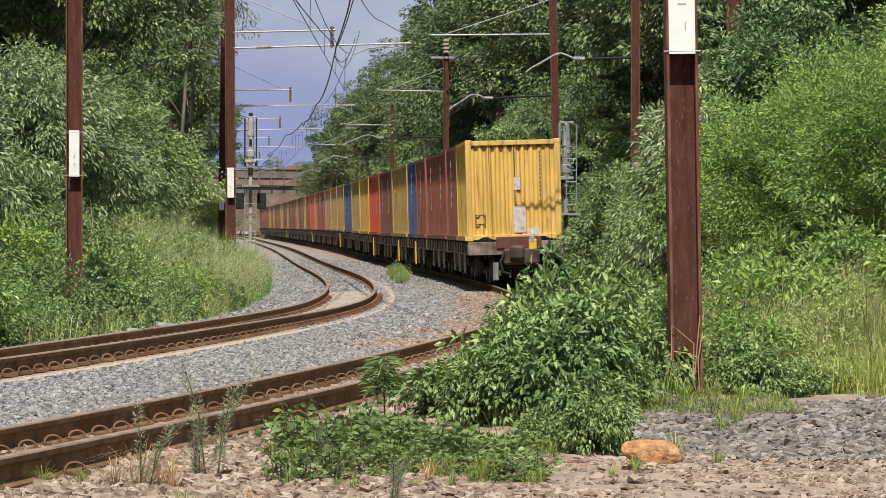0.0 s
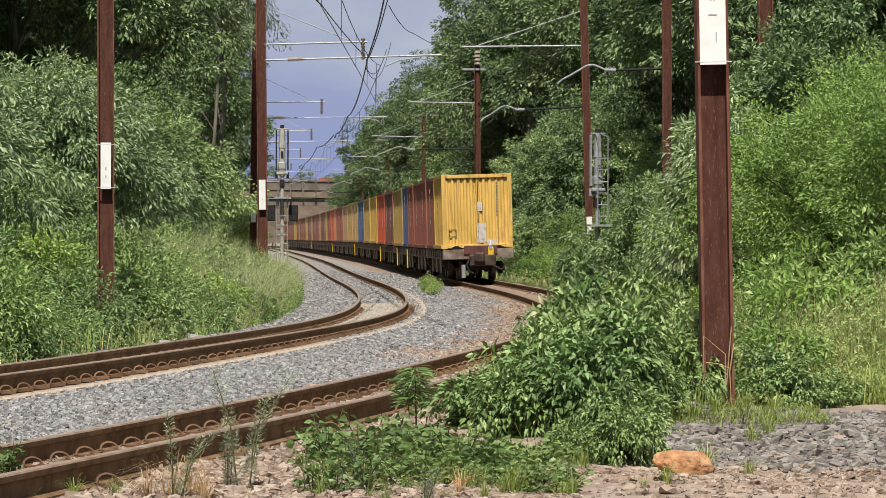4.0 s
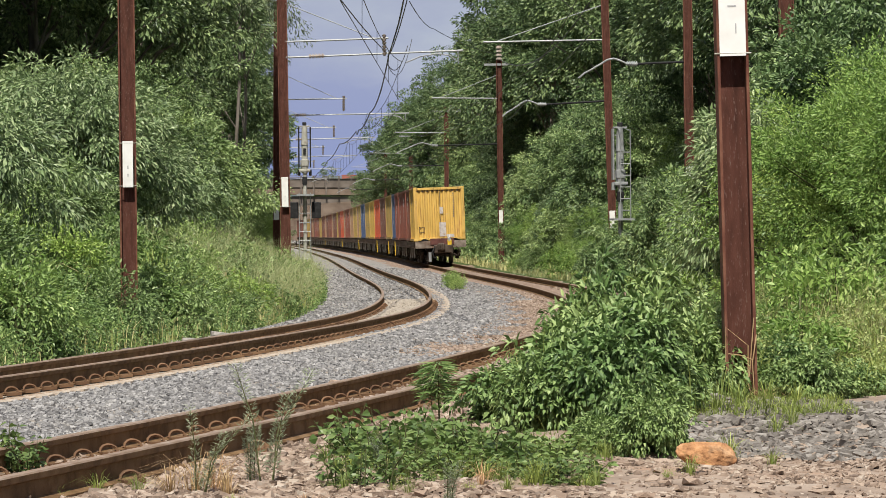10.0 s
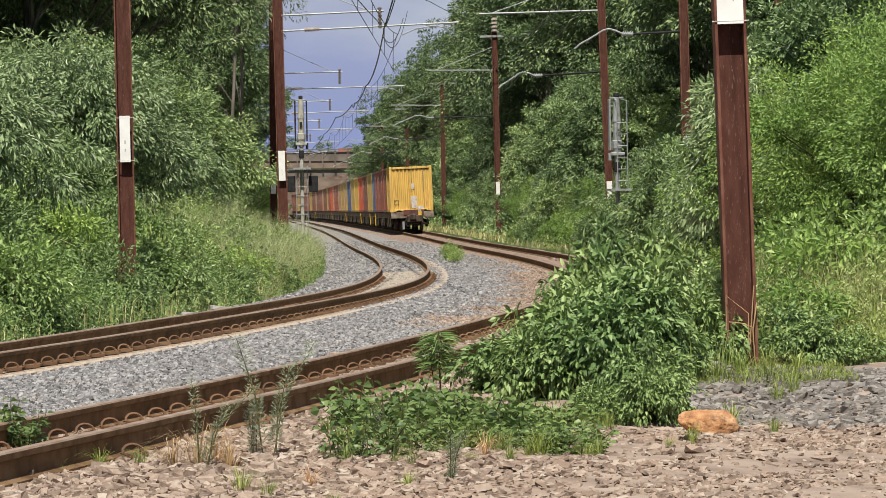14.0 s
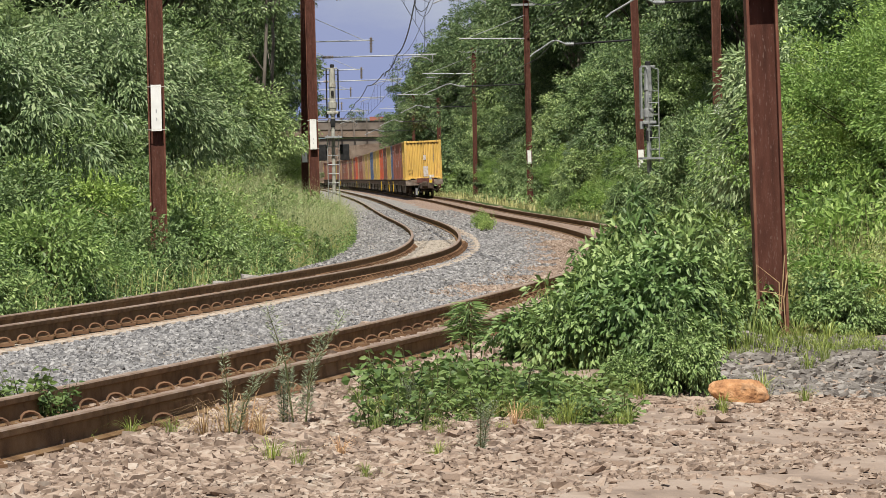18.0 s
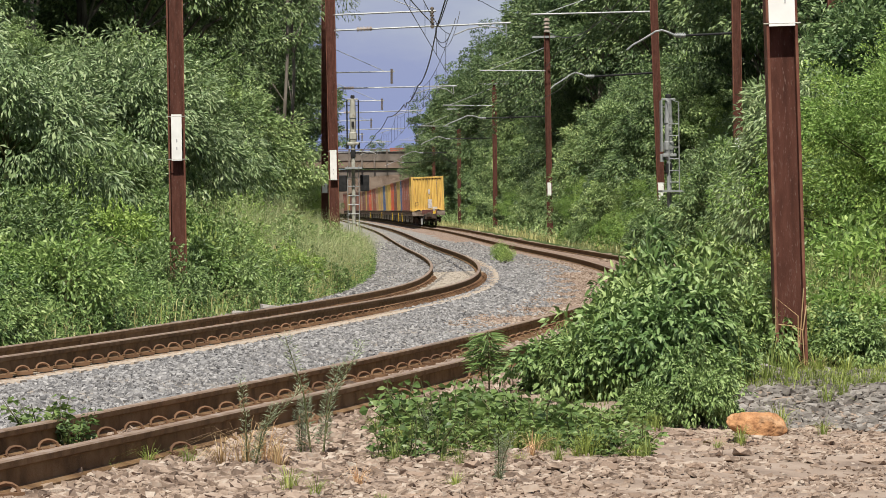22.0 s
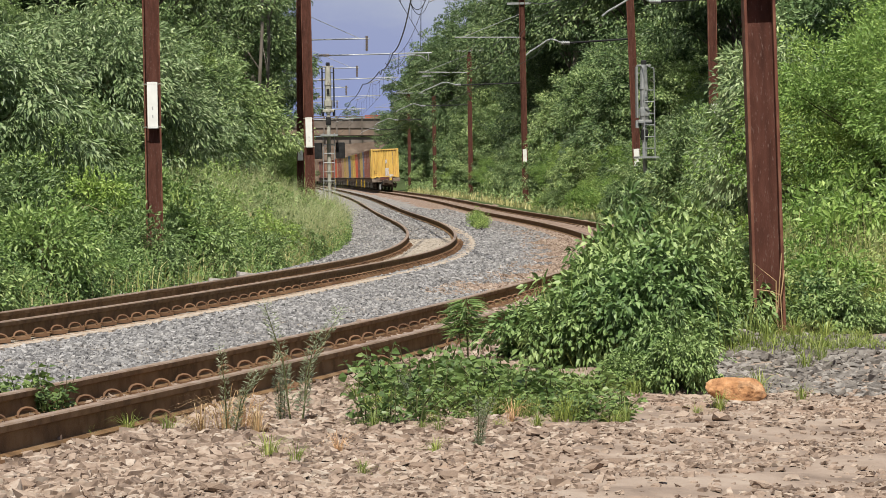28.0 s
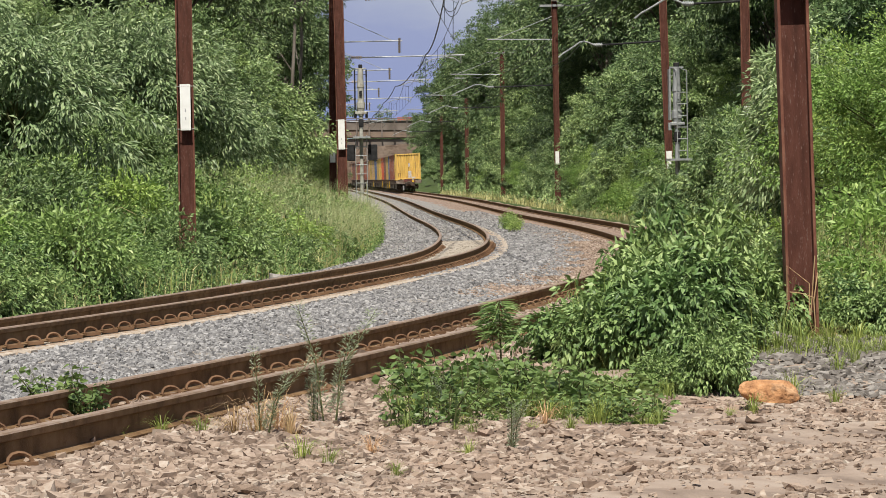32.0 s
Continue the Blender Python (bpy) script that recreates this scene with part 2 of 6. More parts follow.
def paint(name, c, rust=(0.20, 0.10, 0.055), k=0.74):
    """Container paint: faded in patches, with rust runs down the ribs and pale scuffs."""
    d = tuple(x * k for x in c)
    m = mat(name, [d, c, tuple(min(1, x * 1.10 + 0.012) for x in c)], 1.6, 0.62, 0.0, 0.0, stretch=(1, 1, 0.35), stain=rust, stain_scale=1.9, stain_at=(0.54, 0.74))
    n, l = m.node_tree.nodes, m.node_tree.links
    base = n["Principled BSDF"].inputs["Base Color"]
    col = base.links[0].from_socket
    co = n.new("ShaderNodeTexCoord")
    for stretch, size, at, tint in (((5, 5, 0.22), 2.4, (0.56, 0.70), tuple(x * 0.55 for x in rust)), ((2, 2, 5), 2.0, (0.66, 0.72), tuple(min(1, x * 0.6 + 0.16) for x in c))):
        mp_, nz, r = n.new("ShaderNodeMapping"), n.new("ShaderNodeTexNoise"), n.new("ShaderNodeValToRGB")
        mp_.inputs["Scale"].default_value = stretch
        nz.inputs["Scale"].default_value, nz.inputs["Detail"].default_value = size, 6.0
        r.color_ramp.elements[0].position, r.color_ramp.elements[1].position = at
        r.color_ramp.elements[1].color = (0.75, 0.75, 0.75, 1)
        mx = n.new("ShaderNodeMix")
        mx.data_type = "RGBA"
        mx.inputs["B"].default_value = (*tint, 1)
        l.new(co.outputs["Object"], mp_.inputs["Vector"])
        l.new(mp_.outputs["Vector"], nz.inputs["Vector"])
        l.new(nz.outputs["Fac"], r.inputs["Fac"])
        l.new(r.outputs["Color"], mx.inputs["Factor"])
        l.new(col, mx.inputs["A"])
        col = mx.outputs["Result"]
    l.new(col, base)
    return m


PAINTS = {
    "yellow": paint("faded_yellow_paint", (0.62, 0.395, 0.095), (0.42, 0.23, 0.08)),
    "mustard": paint("mustard_paint", (0.47, 0.315, 0.10), (0.26, 0.15, 0.07)),
    "brown": paint("red_brown_paint", (0.24, 0.088, 0.060)),
    "red": paint("oxide_red_paint", (0.28, 0.092, 0.066), (0.20, 0.08, 0.055)),
    "orange": paint("orange_red_paint", (0.58, 0.105, 0.05), (0.38, 0.10, 0.06)),
    "blue": paint("navy_blue_paint", (0.075, 0.115, 0.24), (0.14, 0.12, 0.12)),
    "maroon": paint("maroon_paint", (0.20, 0.085, 0.066)),
    "tan": paint("pale_tan_paint", (0.42, 0.25, 0.15), (0.28, 0.14, 0.08)),
}


def leaf_mat(name, stops, light=0.34, rough=0.45, vary=0.3):
    m = mat(name, stops, 0.9, rough, spread="island", through_light=light, detail=3.0)
    n, l = m.node_tree.nodes, m.node_tree.links
    n["Principled BSDF"].inputs["Specular IOR Level"].default_value = 0.35
    # each plant has its own tone
    who, hs = n.new("ShaderNodeObjectInfo"), n.new("ShaderNodeHueSaturation")
    val, hue = n.new("ShaderNodeMapRange"), n.new("ShaderNodeMapRange")
    val.inputs["To Min"].default_value, val.inputs["To Max"].default_value = 1 - vary, 1 + vary
    hue.inputs["To Min"].default_value, hue.inputs["To Max"].default_value = 0.512, 0.486
    hs.inputs["Saturation"].default_value = 0.93
    l.new(who.outputs["Random"], val.inputs["Value"])
    l.new(who.outputs["Random"], hue.inputs["Value"])
    l.new(val.outputs["Result"], hs.inputs["Value"])
    l.new(hue.outputs["Result"], hs.inputs["Hue"])
    b = n["Principled BSDF"].inputs["Base Color"]
    l.new(b.links[0].from_socket, hs.inputs["Color"])
    l.new(hs.outputs["Color"], b)
    for t in [t for t in n if t.bl_idname == "ShaderNodeBsdfTranslucent"]:
        l.new(hs.outputs["Color"], t.inputs["Color"])
    return m


L_MID = leaf_mat("mid_green_leaf", [(0.056, 0.100, 0.027), (0.190, 0.285, 0.086), (0.43, 0.54, 0.22)], 0.18)
L_THICK = leaf_mat("cool_green_thicket_leaf", [(0.042, 0.080, 0.026), (0.150, 0.240, 0.078), (0.42, 0.53, 0.215)], 0.18)
L_BRIGHT = leaf_mat("yellow_green_leaf", [(0.068, 0.135, 0.020), (0.215, 0.345, 0.058), (0.42, 0.55, 0.145)], 0.3, 0.45, 0.2)
L_BROAD = leaf_mat("broad_grey_green_leaf", [(0.060, 0.105, 0.038), (0.175, 0.26, 0.105), (0.41, 0.49, 0.26)], 0.20)
L_DARK = leaf_mat("dark_canopy_leaf", [(0.030, 0.058, 0.019), (0.098, 0.162, 0.055), (0.270, 0.360, 0.145)], 0.20)
L_GUM = leaf_mat("grey_green_gum_leaf", [(0.050, 0.078, 0.032), (0.135, 0.190, 0.080), (0.330, 0.390, 0.190)], 0.20)
L_NEAR = leaf_mat("fresh_weed_leaf", [(0.070, 0.128, 0.027), (0.210, 0.325, 0.078), (0.47, 0.59, 0.185)], 0.28)
L_GRASS = leaf_mat("green_grass_blade", [(0.082, 0.125, 0.017), (0.229, 0.299, 0.055), (0.462, 0.510, 0.136)], 0.40)
L_STRAW = leaf_mat("seeding_grass_blade", [(0.176, 0.189, 0.054), (0.438, 0.419, 0.154), (0.700, 0.659, 0.321)], 0.40)
L_DRY = leaf_mat("dry_straw_blade", [(0.232, 0.139, 0.051), (0.536, 0.341, 0.157), (0.700, 0.605, 0.326)], 0.28)
L_BUSH = leaf_mat("glossy_bush_leaf", [(0.040, 0.080, 0.018), (0.140, 0.236, 0.056), (0.37, 0.48, 0.18)], 0.2, 0.5, 0.15)
L_PALE = leaf_mat("pale_yellow_green_weed", [(0.09, 0.15, 0.032), (0.26, 0.34, 0.088), (0.50, 0.56, 0.21)], 0.35)
L_HAZE = leaf_mat("pale_flowering_grass", [(0.20, 0.25, 0.085), (0.36, 0.40, 0.17), (0.56, 0.57, 0.31)], 0.4)
M_BARK = mat("grey_bark", [(0.06, 0.05, 0.04), (0.14, 0.12, 0.10), (0.24, 0.215, 0.185)], 3, 0.9, stretch=(1, 1, 0.3))
M_STEM = mat("green_brown_stem", [(0.05, 0.06, 0.02), (0.10, 0.10, 0.045)], 5, 0.8)

# ---- building helpers ----
rng = np.random.default_rng(7)


def part(name, bm, material, parent=None, label="", m=None):
    """Links a bmesh (or a finished mesh) as one mesh object under a thing or a part."""
    if isinstance(bm, bmesh.types.BMesh):
        me = bpy.data.meshes.new(name)
        bm.to_mesh(me)
        bm.free()
    else:
        me = bm
    if material and not me.materials:
        me.materials.append(material)
    ob = new(name, me)
    if parent:
        ob.parent = parent
    if m is not None:
        ob.matrix_basis = m
    if label:
        tagged(ob, label)
    return ob


def thing(name, m, label, category, group="", kind=""):
    ob = new(name)
    ob.empty_display_size = 0.2
    ob.matrix_basis = m
    return tagged(ob, label, category, group, kind)


def raw_mesh(name, verts, faces, material, smooth=False):
    """A mesh from arrays: verts n x 3, faces n x k, all with k corners."""
    verts, faces = np.asarray(verts, np.float32), np.asarray(faces, np.int32)
    me = bpy.data.meshes.new(name)
    k = faces.shape[1]
    me.vertices.add(len(verts))
    me.vertices.foreach_set("co", verts.ravel())
    me.loops.add(faces.size)
    me.loops.foreach_set("vertex_index", faces.ravel())
    me.polygons.add(len(faces))
    me.polygons.foreach_set("loop_start", np.arange(0, faces.size, k, dtype=np.int32))
    me.polygons.foreach_set("loop_total", np.full(len(faces), k, np.int32))
    me.polygons.foreach_set("use_smooth", np.full(len(faces), smooth, bool))
    me.update(calc_edges=True)
    me.materials.append(material)
    return me


def box(bm, x0, x1, y0, y1, z0, z1, bevel=0.0):
    r = bmesh.ops.create_cube(bm, size=1.0, matrix=Matrix.Translation(((x0 + x1) / 2, (y0 + y1) / 2, (z0 + z1) / 2)) @ Matrix.Diagonal((x1 - x0, y1 - y0, z1 - z0, 1)))
    if bevel:
        es = list({e for v in r["verts"] for e in v.link_edges})
        bmesh.ops.bevel(bm, geom=es, offset=bevel, segments=1, affect="EDGES")
    return bm


def tube(bm, a, b, r0, r1=None, n=8):
    a, b = Vector(a), Vector(b)
    d = b - a
    q = d.to_track_quat("Z", "Y").to_matrix().to_4x4()
    bmesh.ops.create_cone(bm, cap_ends=True, segments=n, radius1=r0, radius2=r0 if r1 is None else r1, depth=d.length,
                          matrix=Matrix.Translation((a + b) / 2) @ q)
    return bm


def bar(name, a, b, r0, material, parent, label="", r1=None, n=8):
    return part(name, tube(bmesh.new(), a, b, r0, r1, n), material, parent, label)


def path_tube(bm, pts, r, n=6):
    """One round bar swept along the points."""
    pts = [Vector(p) for p in pts]
    rings, side = [], None
    for i, p in enumerate(pts):
        d = (pts[min(i + 1, len(pts) - 1)] - pts[max(i - 1, 0)]).normalized()
        side = (side - d * side.dot(d)).normalized() if side else d.orthogonal().normalized()
        up = d.cross(side)
        rings.append([bm.verts.new(p + (side * math.cos(a) + up * math.sin(a)) * r) for a in (2 * math.pi * k / n for k in range(n))])
    for a, b in zip(rings[:-1], rings[1:]):
        for k in range(n):
            bm.faces.new((a[k], a[(k + 1) % n], b[(k + 1) % n], b[k]))
    bm.faces.new(rings[0][::-1])
    bm.faces.new(rings[-1])
    return bm


# ---- the line: two tracks on one long left-hand bend ----
LINE_Y = np.array([-30, 12, 24, 36, 50, 65, 82, 105, 145, 195, 281, 392, 520, 900.0])
LINE_X = np.array([-16.5, -8.07, -5.77, -3.74, -1.9, -0.57, 0.25, 0.48, -0.37, -1.64, -4.05, -7.5, -12.0, -34.0])
APART, GAUGE, CANT, LIFT = 3.98, 1.137, 0.070, 0.022   # the train's track lies a little higher


def second_slopes(x, y):
    n, h = len(x), np.diff(x)
    A, b = np.eye(n), np.zeros(n)
    for i in range(1, n - 1):
        A[i, i - 1:i + 2] = h[i - 1], 2 * (h[i - 1] + h[i]), h[i]
        b[i] = 6 * ((y[i + 1] - y[i]) / h[i] - (y[i] - y[i - 1]) / h[i - 1])
    return np.linalg.solve(A, b)


LINE_M = second_slopes(LINE_Y, LINE_X)


def line_x(y):
    """The far track's centre line: x for y."""
    y = np.asarray(y, float)
    h = np.diff(LINE_Y)
    i = np.clip(np.searchsorted(LINE_Y, y) - 1, 0, len(h) - 1)
    a, c = (LINE_Y[i + 1] - y) / h[i], (y - LINE_Y[i]) / h[i]
    return a * LINE_X[i] + c * LINE_X[i + 1] + ((a ** 3 - a) * LINE_M[i] + (c ** 3 - c) * LINE_M[i + 1]) * h[i] ** 2 / 6


def on_line(y, off=0.0, z=0.0):
    """A place at off metres to the right of the far track's centre, and the line's heading (degrees, as rz)."""
    sl = float(line_x(y + 0.5) - line_x(y - 0.5))
    k = 1 / math.hypot(1, sl)
    return Vector((float(line_x(y)) + off * k, y - off * sl * k, z)), -math.degrees(math.atan(sl))


def at_line(y, off=0.0, z=0.0, ry=0.0):
    p, a = on_line(y, off)
    return pose(p.x, p.y, z, 0, ry, a)


def smooth01(t):
    t = np.clip(t, 0, 1)
    return t * t * (3 - 2 * t)


def dip(y):
    """The line sags a little through the middle of the bend."""
    y = np.asarray(y, float)
    return 0.13 * smooth01((y - 45) / 40) * (1 - smooth01((y - 150) / 110))


def apart(y):
    """From track to track: wider past the near end."""
    return APART + 0.28 * smooth01((np.asarray(y, float) - 36) / 50)


def lumps(x, y, s, seed=0.0):
    return np.sin(x * 1.3 * s + 1.7 + seed) * np.cos(y * 0.9 * s + seed * 2) + 0.6 * np.sin(x * 2.9 * s - y * 2.1 * s + seed) + 0.35 * np.cos(y * 4.7 * s + x * 3.9 * s)


OFF = np.array([-400, -60, -34, -16, -9, -6.0, -4.2, -3.0, -2.3, -1.75, -1.2, 1.2, 1.9, 2.4, 2.8, 5.2, 5.75, 6.4, 7.4, 8.6, 10.5, 14, 24, 50, 400.0])
HGT = np.array([30, 20, 14, 6.5, 2.3, 0.75, 0.15, -0.20, -0.36, -0.235, -0.20, -0.140, -0.155, -0.24, -0.215, -0.095, -0.10, -0.11, 0.03, 0.45, 1.5, 4.0, 10.0, 20, 30.0])


def ground_z(x, y):
    x, y = np.asarray(x, float), np.asarray(y, float)
    o = x - line_x(y)
    z = np.interp(o, OFF, HGT)
    # by the camera the right-hand bank runs out into a level stony yard
    near = smooth01((y - 29) / 14)
    yard = np.interp(o, [5.6, 6.4, 7.4, 9.0, 12], [-0.10, -0.11, -0.10, -0.12, -0.30])
    foot = np.interp(o, [5.6, 6.4, 7.2, 9.0, 12], [-0.10, -0.07, 0.09, 0.10, 0.0])
    step = smooth01((y - 25.5) / 3.2)
    flat = yard * (1 - step) + foot * step
    z = np.where(o > 5.6, flat * (1 - near) + z * near, z)
    lum = np.where((o > -2.2) & (o < 5.9), 0.006, np.where(z > 0.3, 0.16, 0.022))
    z = z + lum * lumps(x, y, np.where(z > 0.3, 0.8, 2.2))
    z = z - dip(y) * smooth01((o + 6) / 2.5) * smooth01((8.5 - o) / 2)
    # far beyond the bridge the valley floor evens out
    far = smooth01((y - 560) / 250)
    return z * (1 - far) + far * (-2 + 6 * smooth01((y - 900) / 1500))


def build_ground():
    ys = np.concatenate([np.arange(-25, 15, 2.5), np.arange(15, 60, 0.22), np.arange(60, 140, 0.8), np.arange(140, 600, 5), np.geomspace(600, 4000, 24)])
    base = np.concatenate([-np.geomspace(400, 12, 16), np.arange(-11.5, -2.5, 0.5), np.arange(-2.5, 6.5, 0.16), np.arange(6.5, 13, 0.25), np.geomspace(13, 400, 22)])
    nx, ny = len(base), len(ys)
    X = line_x(np.minimum(ys, 900))[:, None] + base[None, :] * np.where(ys > 600, 1 + (ys - 600) / 400, 1)[:, None]
    Y = np.repeat(ys[:, None], nx, 1)
    Z = ground_z(X, Y)
    V = np.stack([X, Y, Z], 2).reshape(-1, 3)
    i, j = np.meshgrid(np.arange(ny - 1), np.arange(nx - 1), indexing="ij")
    a = i * nx + j
    F = np.stack([a, a + 1, a + nx + 1, a + nx], 2).reshape(-1, 4)
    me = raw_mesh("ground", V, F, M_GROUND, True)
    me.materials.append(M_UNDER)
    me.materials.append(M_BALLAST)
    me.materials.append(M_BROWN_BALLAST)
    me.materials.append(M_DUST)
    oc = (base[:-1] + base[1:]) / 2
    O = np.repeat(oc[None, :], ny - 1, 0)
    YC = np.repeat(((ys[:-1] + ys[1:]) / 2)[:, None], nx - 1, 1)
    wob = 0.25 * np.sin(YC * 0.9) + 0.15 * np.sin(YC * 2.3)
    idx = np.zeros(O.shape, np.int32)
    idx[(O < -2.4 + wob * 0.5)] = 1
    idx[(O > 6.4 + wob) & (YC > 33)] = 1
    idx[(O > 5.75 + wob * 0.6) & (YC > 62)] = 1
    idx[(O > -2.4 + wob * 0.5) & (O < 2.75 + wob)] = 2
    idx[(O > 2.3 + wob) & (O < 5.7 + wob * 0.6) & (YC > 52)] = 3
    idx[(O > 2.75 + wob) & (O < 3.5) & (YC <= 52)] = 2
    idx[(abs(O) < 0.56) & (YC < 130)] = 4
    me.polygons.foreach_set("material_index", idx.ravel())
    tagged(new("ground", me), "stony reddish soil, ballast bed and green banks", "ground", kind="structure")


build_ground()


# ---- tracks ----
RAIL = [(-0.070, -0.165), (-0.070, -0.154), (-0.012, -0.136), (-0.009, -0.052), (-0.034, -0.040), (-0.035, -0.010), (-0.028, -0.001),
        (0.028, -0.001), (0.035, -0.010), (0.034, -0.040), (0.009, -0.052), (0.012, -0.136), (0.070, -0.154), (0.070, -0.165)]


def build_rail(track, old, side, z):
    ys = np.concatenate([np.arange(-6, 130, 0.5), np.arange(130, 420, 3), np.arange(420, 880, 8)])
    n, k = len(ys), len(RAIL)
    sl = line_x(ys + 0.5) - line_x(ys - 0.5)
    q = 1 / np.hypot(1, sl)
    V = np.zeros((n, k, 3))
    off = (apart(ys) if old else 0.0) + side
    for i, (u, w) in enumerate(RAIL):
        V[:, i, 0] = line_x(ys) + (off + u) * q
        V[:, i, 1] = ys - (off + u) * sl * q
        V[:, i, 2] = z + w - dip(ys)
    a, b = np.meshgrid(np.arange(n - 1), np.arange(k), indexing="ij")
    F = np.stack([a * k + b, (a + 1) * k + b, (a + 1) * k + (b + 1) % k, a * k + (b + 1) % k], 2)
    me = raw_mesh("rail", V.reshape(-1, 3), F.reshape(-1, 4), M_RAIL)
    me.materials.append(M_RAIL_TOP)
    idx = np.zeros((n - 1, k), np.int32)
    idx[:, 5:8] = 1
    me.polygons.foreach_set("material_index", idx.ravel())
    return part("rail", me, None, track, "rust-brown steel rail with worn top")


def sleeper_mesh():
    """A concrete sleeper 2.06 m long, waisted in the middle, with raised rail seats."""
    bm = bmesh.new()
    xs = [(-1.03, 0.0), (-0.98, 0.012), (-0.30, -0.02), (0.30, -0.02), (0.98, 0.012), (1.03, 0.0)]
    rings = []
    for x, dz in xs:
        rings.append([bm.verts.new((x, y, z + (dz if z > -0.1 else 0))) for y, z in ((-0.125, -0.22), (-0.10, 0.0), (0.10, 0.0), (0.125, -0.22))])
    for r, s in zip(rings[:-1], rings[1:]):
        for i in range(4):
            bm.faces.new((r[i], r[(i + 1) % 4], s[(i + 1) % 4], s[i]))
    bm.faces.new(rings[0][::-1])
    bm.faces.new(rings[-1])
    bmesh.ops.recalc_face_normals(bm, faces=bm.faces)
    me = bpy.data.meshes.new("sleeper")
    bm.to_mesh(me)
    bm.free()
    return me


def clip_mesh():
    """A sprung clip: an arch of round bar standing across the rail's foot, on a small shoulder."""
    bm = bmesh.new()
    pts = [Vector((0.068 * math.cos(a), 0.020 * math.sin(a), 0.042 * math.sin(a))) for a in np.linspace(0, math.pi, 7)]
    path_tube(bm, [Vector((0.070, 0.05, -0.012))] + pts + [Vector((-0.070, 0.05, -0.012))], 0.0115, 5)
    box(bm, -0.075, 0.075, -0.04, 0.03, -0.03, -0.002)
    me = bpy.data.meshes.new("rail_clip")
    bm.to_mesh(me)
    bm.free()
    me.materials.append(M_CLIP)
    return me


SLEEPER, SLEEPER_2, CLIP = sleeper_mesh(), sleeper_mesh(), clip_mesh()
SLEEPER.materials.append(M_SLEEPER)
SLEEPER_2.materials.append(M_SLEEPER_OLD)


def build_track(label, y0, y1, old):
    tr = thing("railway_track", Matrix(), label, "railway track", "the two tracks of the line", "structure")
    up = LIFT if old else 0.0
    build_rail(tr, old, -GAUGE / 2, up - CANT / 2)
    build_rail(tr, old, GAUGE / 2, up + CANT / 2)
    tilt = math.degrees(math.atan(CANT / GAUGE))
    for k in range(int((y1 - y0) / 0.65)):
        y = y0 + 0.65 * k
        p, a = on_line(y, float(apart(y)) if old else 0.0)
        s = part("sleeper", SLEEPER_2 if old else SLEEPER, None, tr, m=pose(p.x, p.y, up - 0.182 - float(dip(y)), 0, -tilt, a + rng.uniform(-0.4, 0.4)))
        if y < 92:
            for side in (-GAUGE / 2, GAUGE / 2):
                for o2 in (-0.108, 0.108):
                    if (o2 < 0 and y > 60) or (old and side > 0 and o2 > 0 and k % 5):
                        continue
                    part("rail_clip", CLIP, None, s, m=pose(side + o2, 0, 0.038, 0, 0, 48 if o2 > 0 else -132))
    return tr


build_track("rust-brown rails on pale concrete sleepers in grey ballast", 24, 150, False)
build_track("rust-brown rails on soiled sleepers in reddish ballast", 10, 150, True)


# ---- stones ----
def stones(name, label, n, place, size, material, flat=0.6, sink=0.3):
    """Many small broken stones, one joined object. place gives n points (x, y)."""
    t = np.array([(-1, -1, -1), (1, -1, -1), (1, 1, -1), (-1, 1, -1), (-1, -1, 1), (1, -1, 1), (1, 1, 1), (-1, 1, 1)], float)
    faces = np.array([(0, 3, 2, 1), (4, 5, 6, 7), (0, 1, 5, 4), (1, 2, 6, 5), (2, 3, 7, 6), (3, 0, 4, 7)])
    xy = place(n)
    n = len(xy)
    s = size[0] + (size[1] - size[0]) * rng.random(n) ** 2.2
    P = t[None] * (0.42 + 0.45 * rng.random((n, 8, 1))) + rng.normal(0, 0.10, (n, 8, 3))
    P[:, 4:, :2] *= 0.72
    P[:, :, 2] *= flat
    an = rng.random(n) * 6.28
    c, d = np.cos(an), np.sin(an)
    x, y = P[:, :, 0] * 1.25, P[:, :, 1] * 0.85
    Q = np.stack([x * c[:, None] - y * d[:, None], x * d[:, None] + y * c[:, None], P[:, :, 2]], 2) * s[:, None, None]
    tl = rng.normal(0, 0.22, (2, n))
    Q[:, :, 2] += Q[:, :, 0] * tl[0][:, None] + Q[:, :, 1] * tl[1][:, None]
    Q[:, :, 0] += xy[:, 0:1]
    Q[:, :, 1] += xy[:, 1:2]
    Q[:, :, 2] += (ground_z(xy[:, 0], xy[:, 1]) + s * flat * (0.5 - sink))[:, None]
    F = (faces[None] + 8 * np.arange(n)[:, None, None]).reshape(-1, 4)
    return tagged(new(name, raw_mesh(name, Q.reshape(-1, 3), F, material)), label, "stones", kind="stuff")


def strip(y0, y1, o0, o1, power=1.5):
    """Points on a strip of the line, thicker towards the near end."""
    def place(n):
        y = y0 + (y1 - y0) * rng.random(n) ** power
        o = o0 + (o1 - o0) * rng.random(n)
        return np.stack([line_x(y) + o, y], 1)
    return place


def patch(x0, x1, y0, y1, power=1.0):
    def place(n):
        return np.stack([x0 + (x1 - x0) * rng.random(n), y0 + (y1 - y0) * rng.random(n) ** power], 1)
    return place


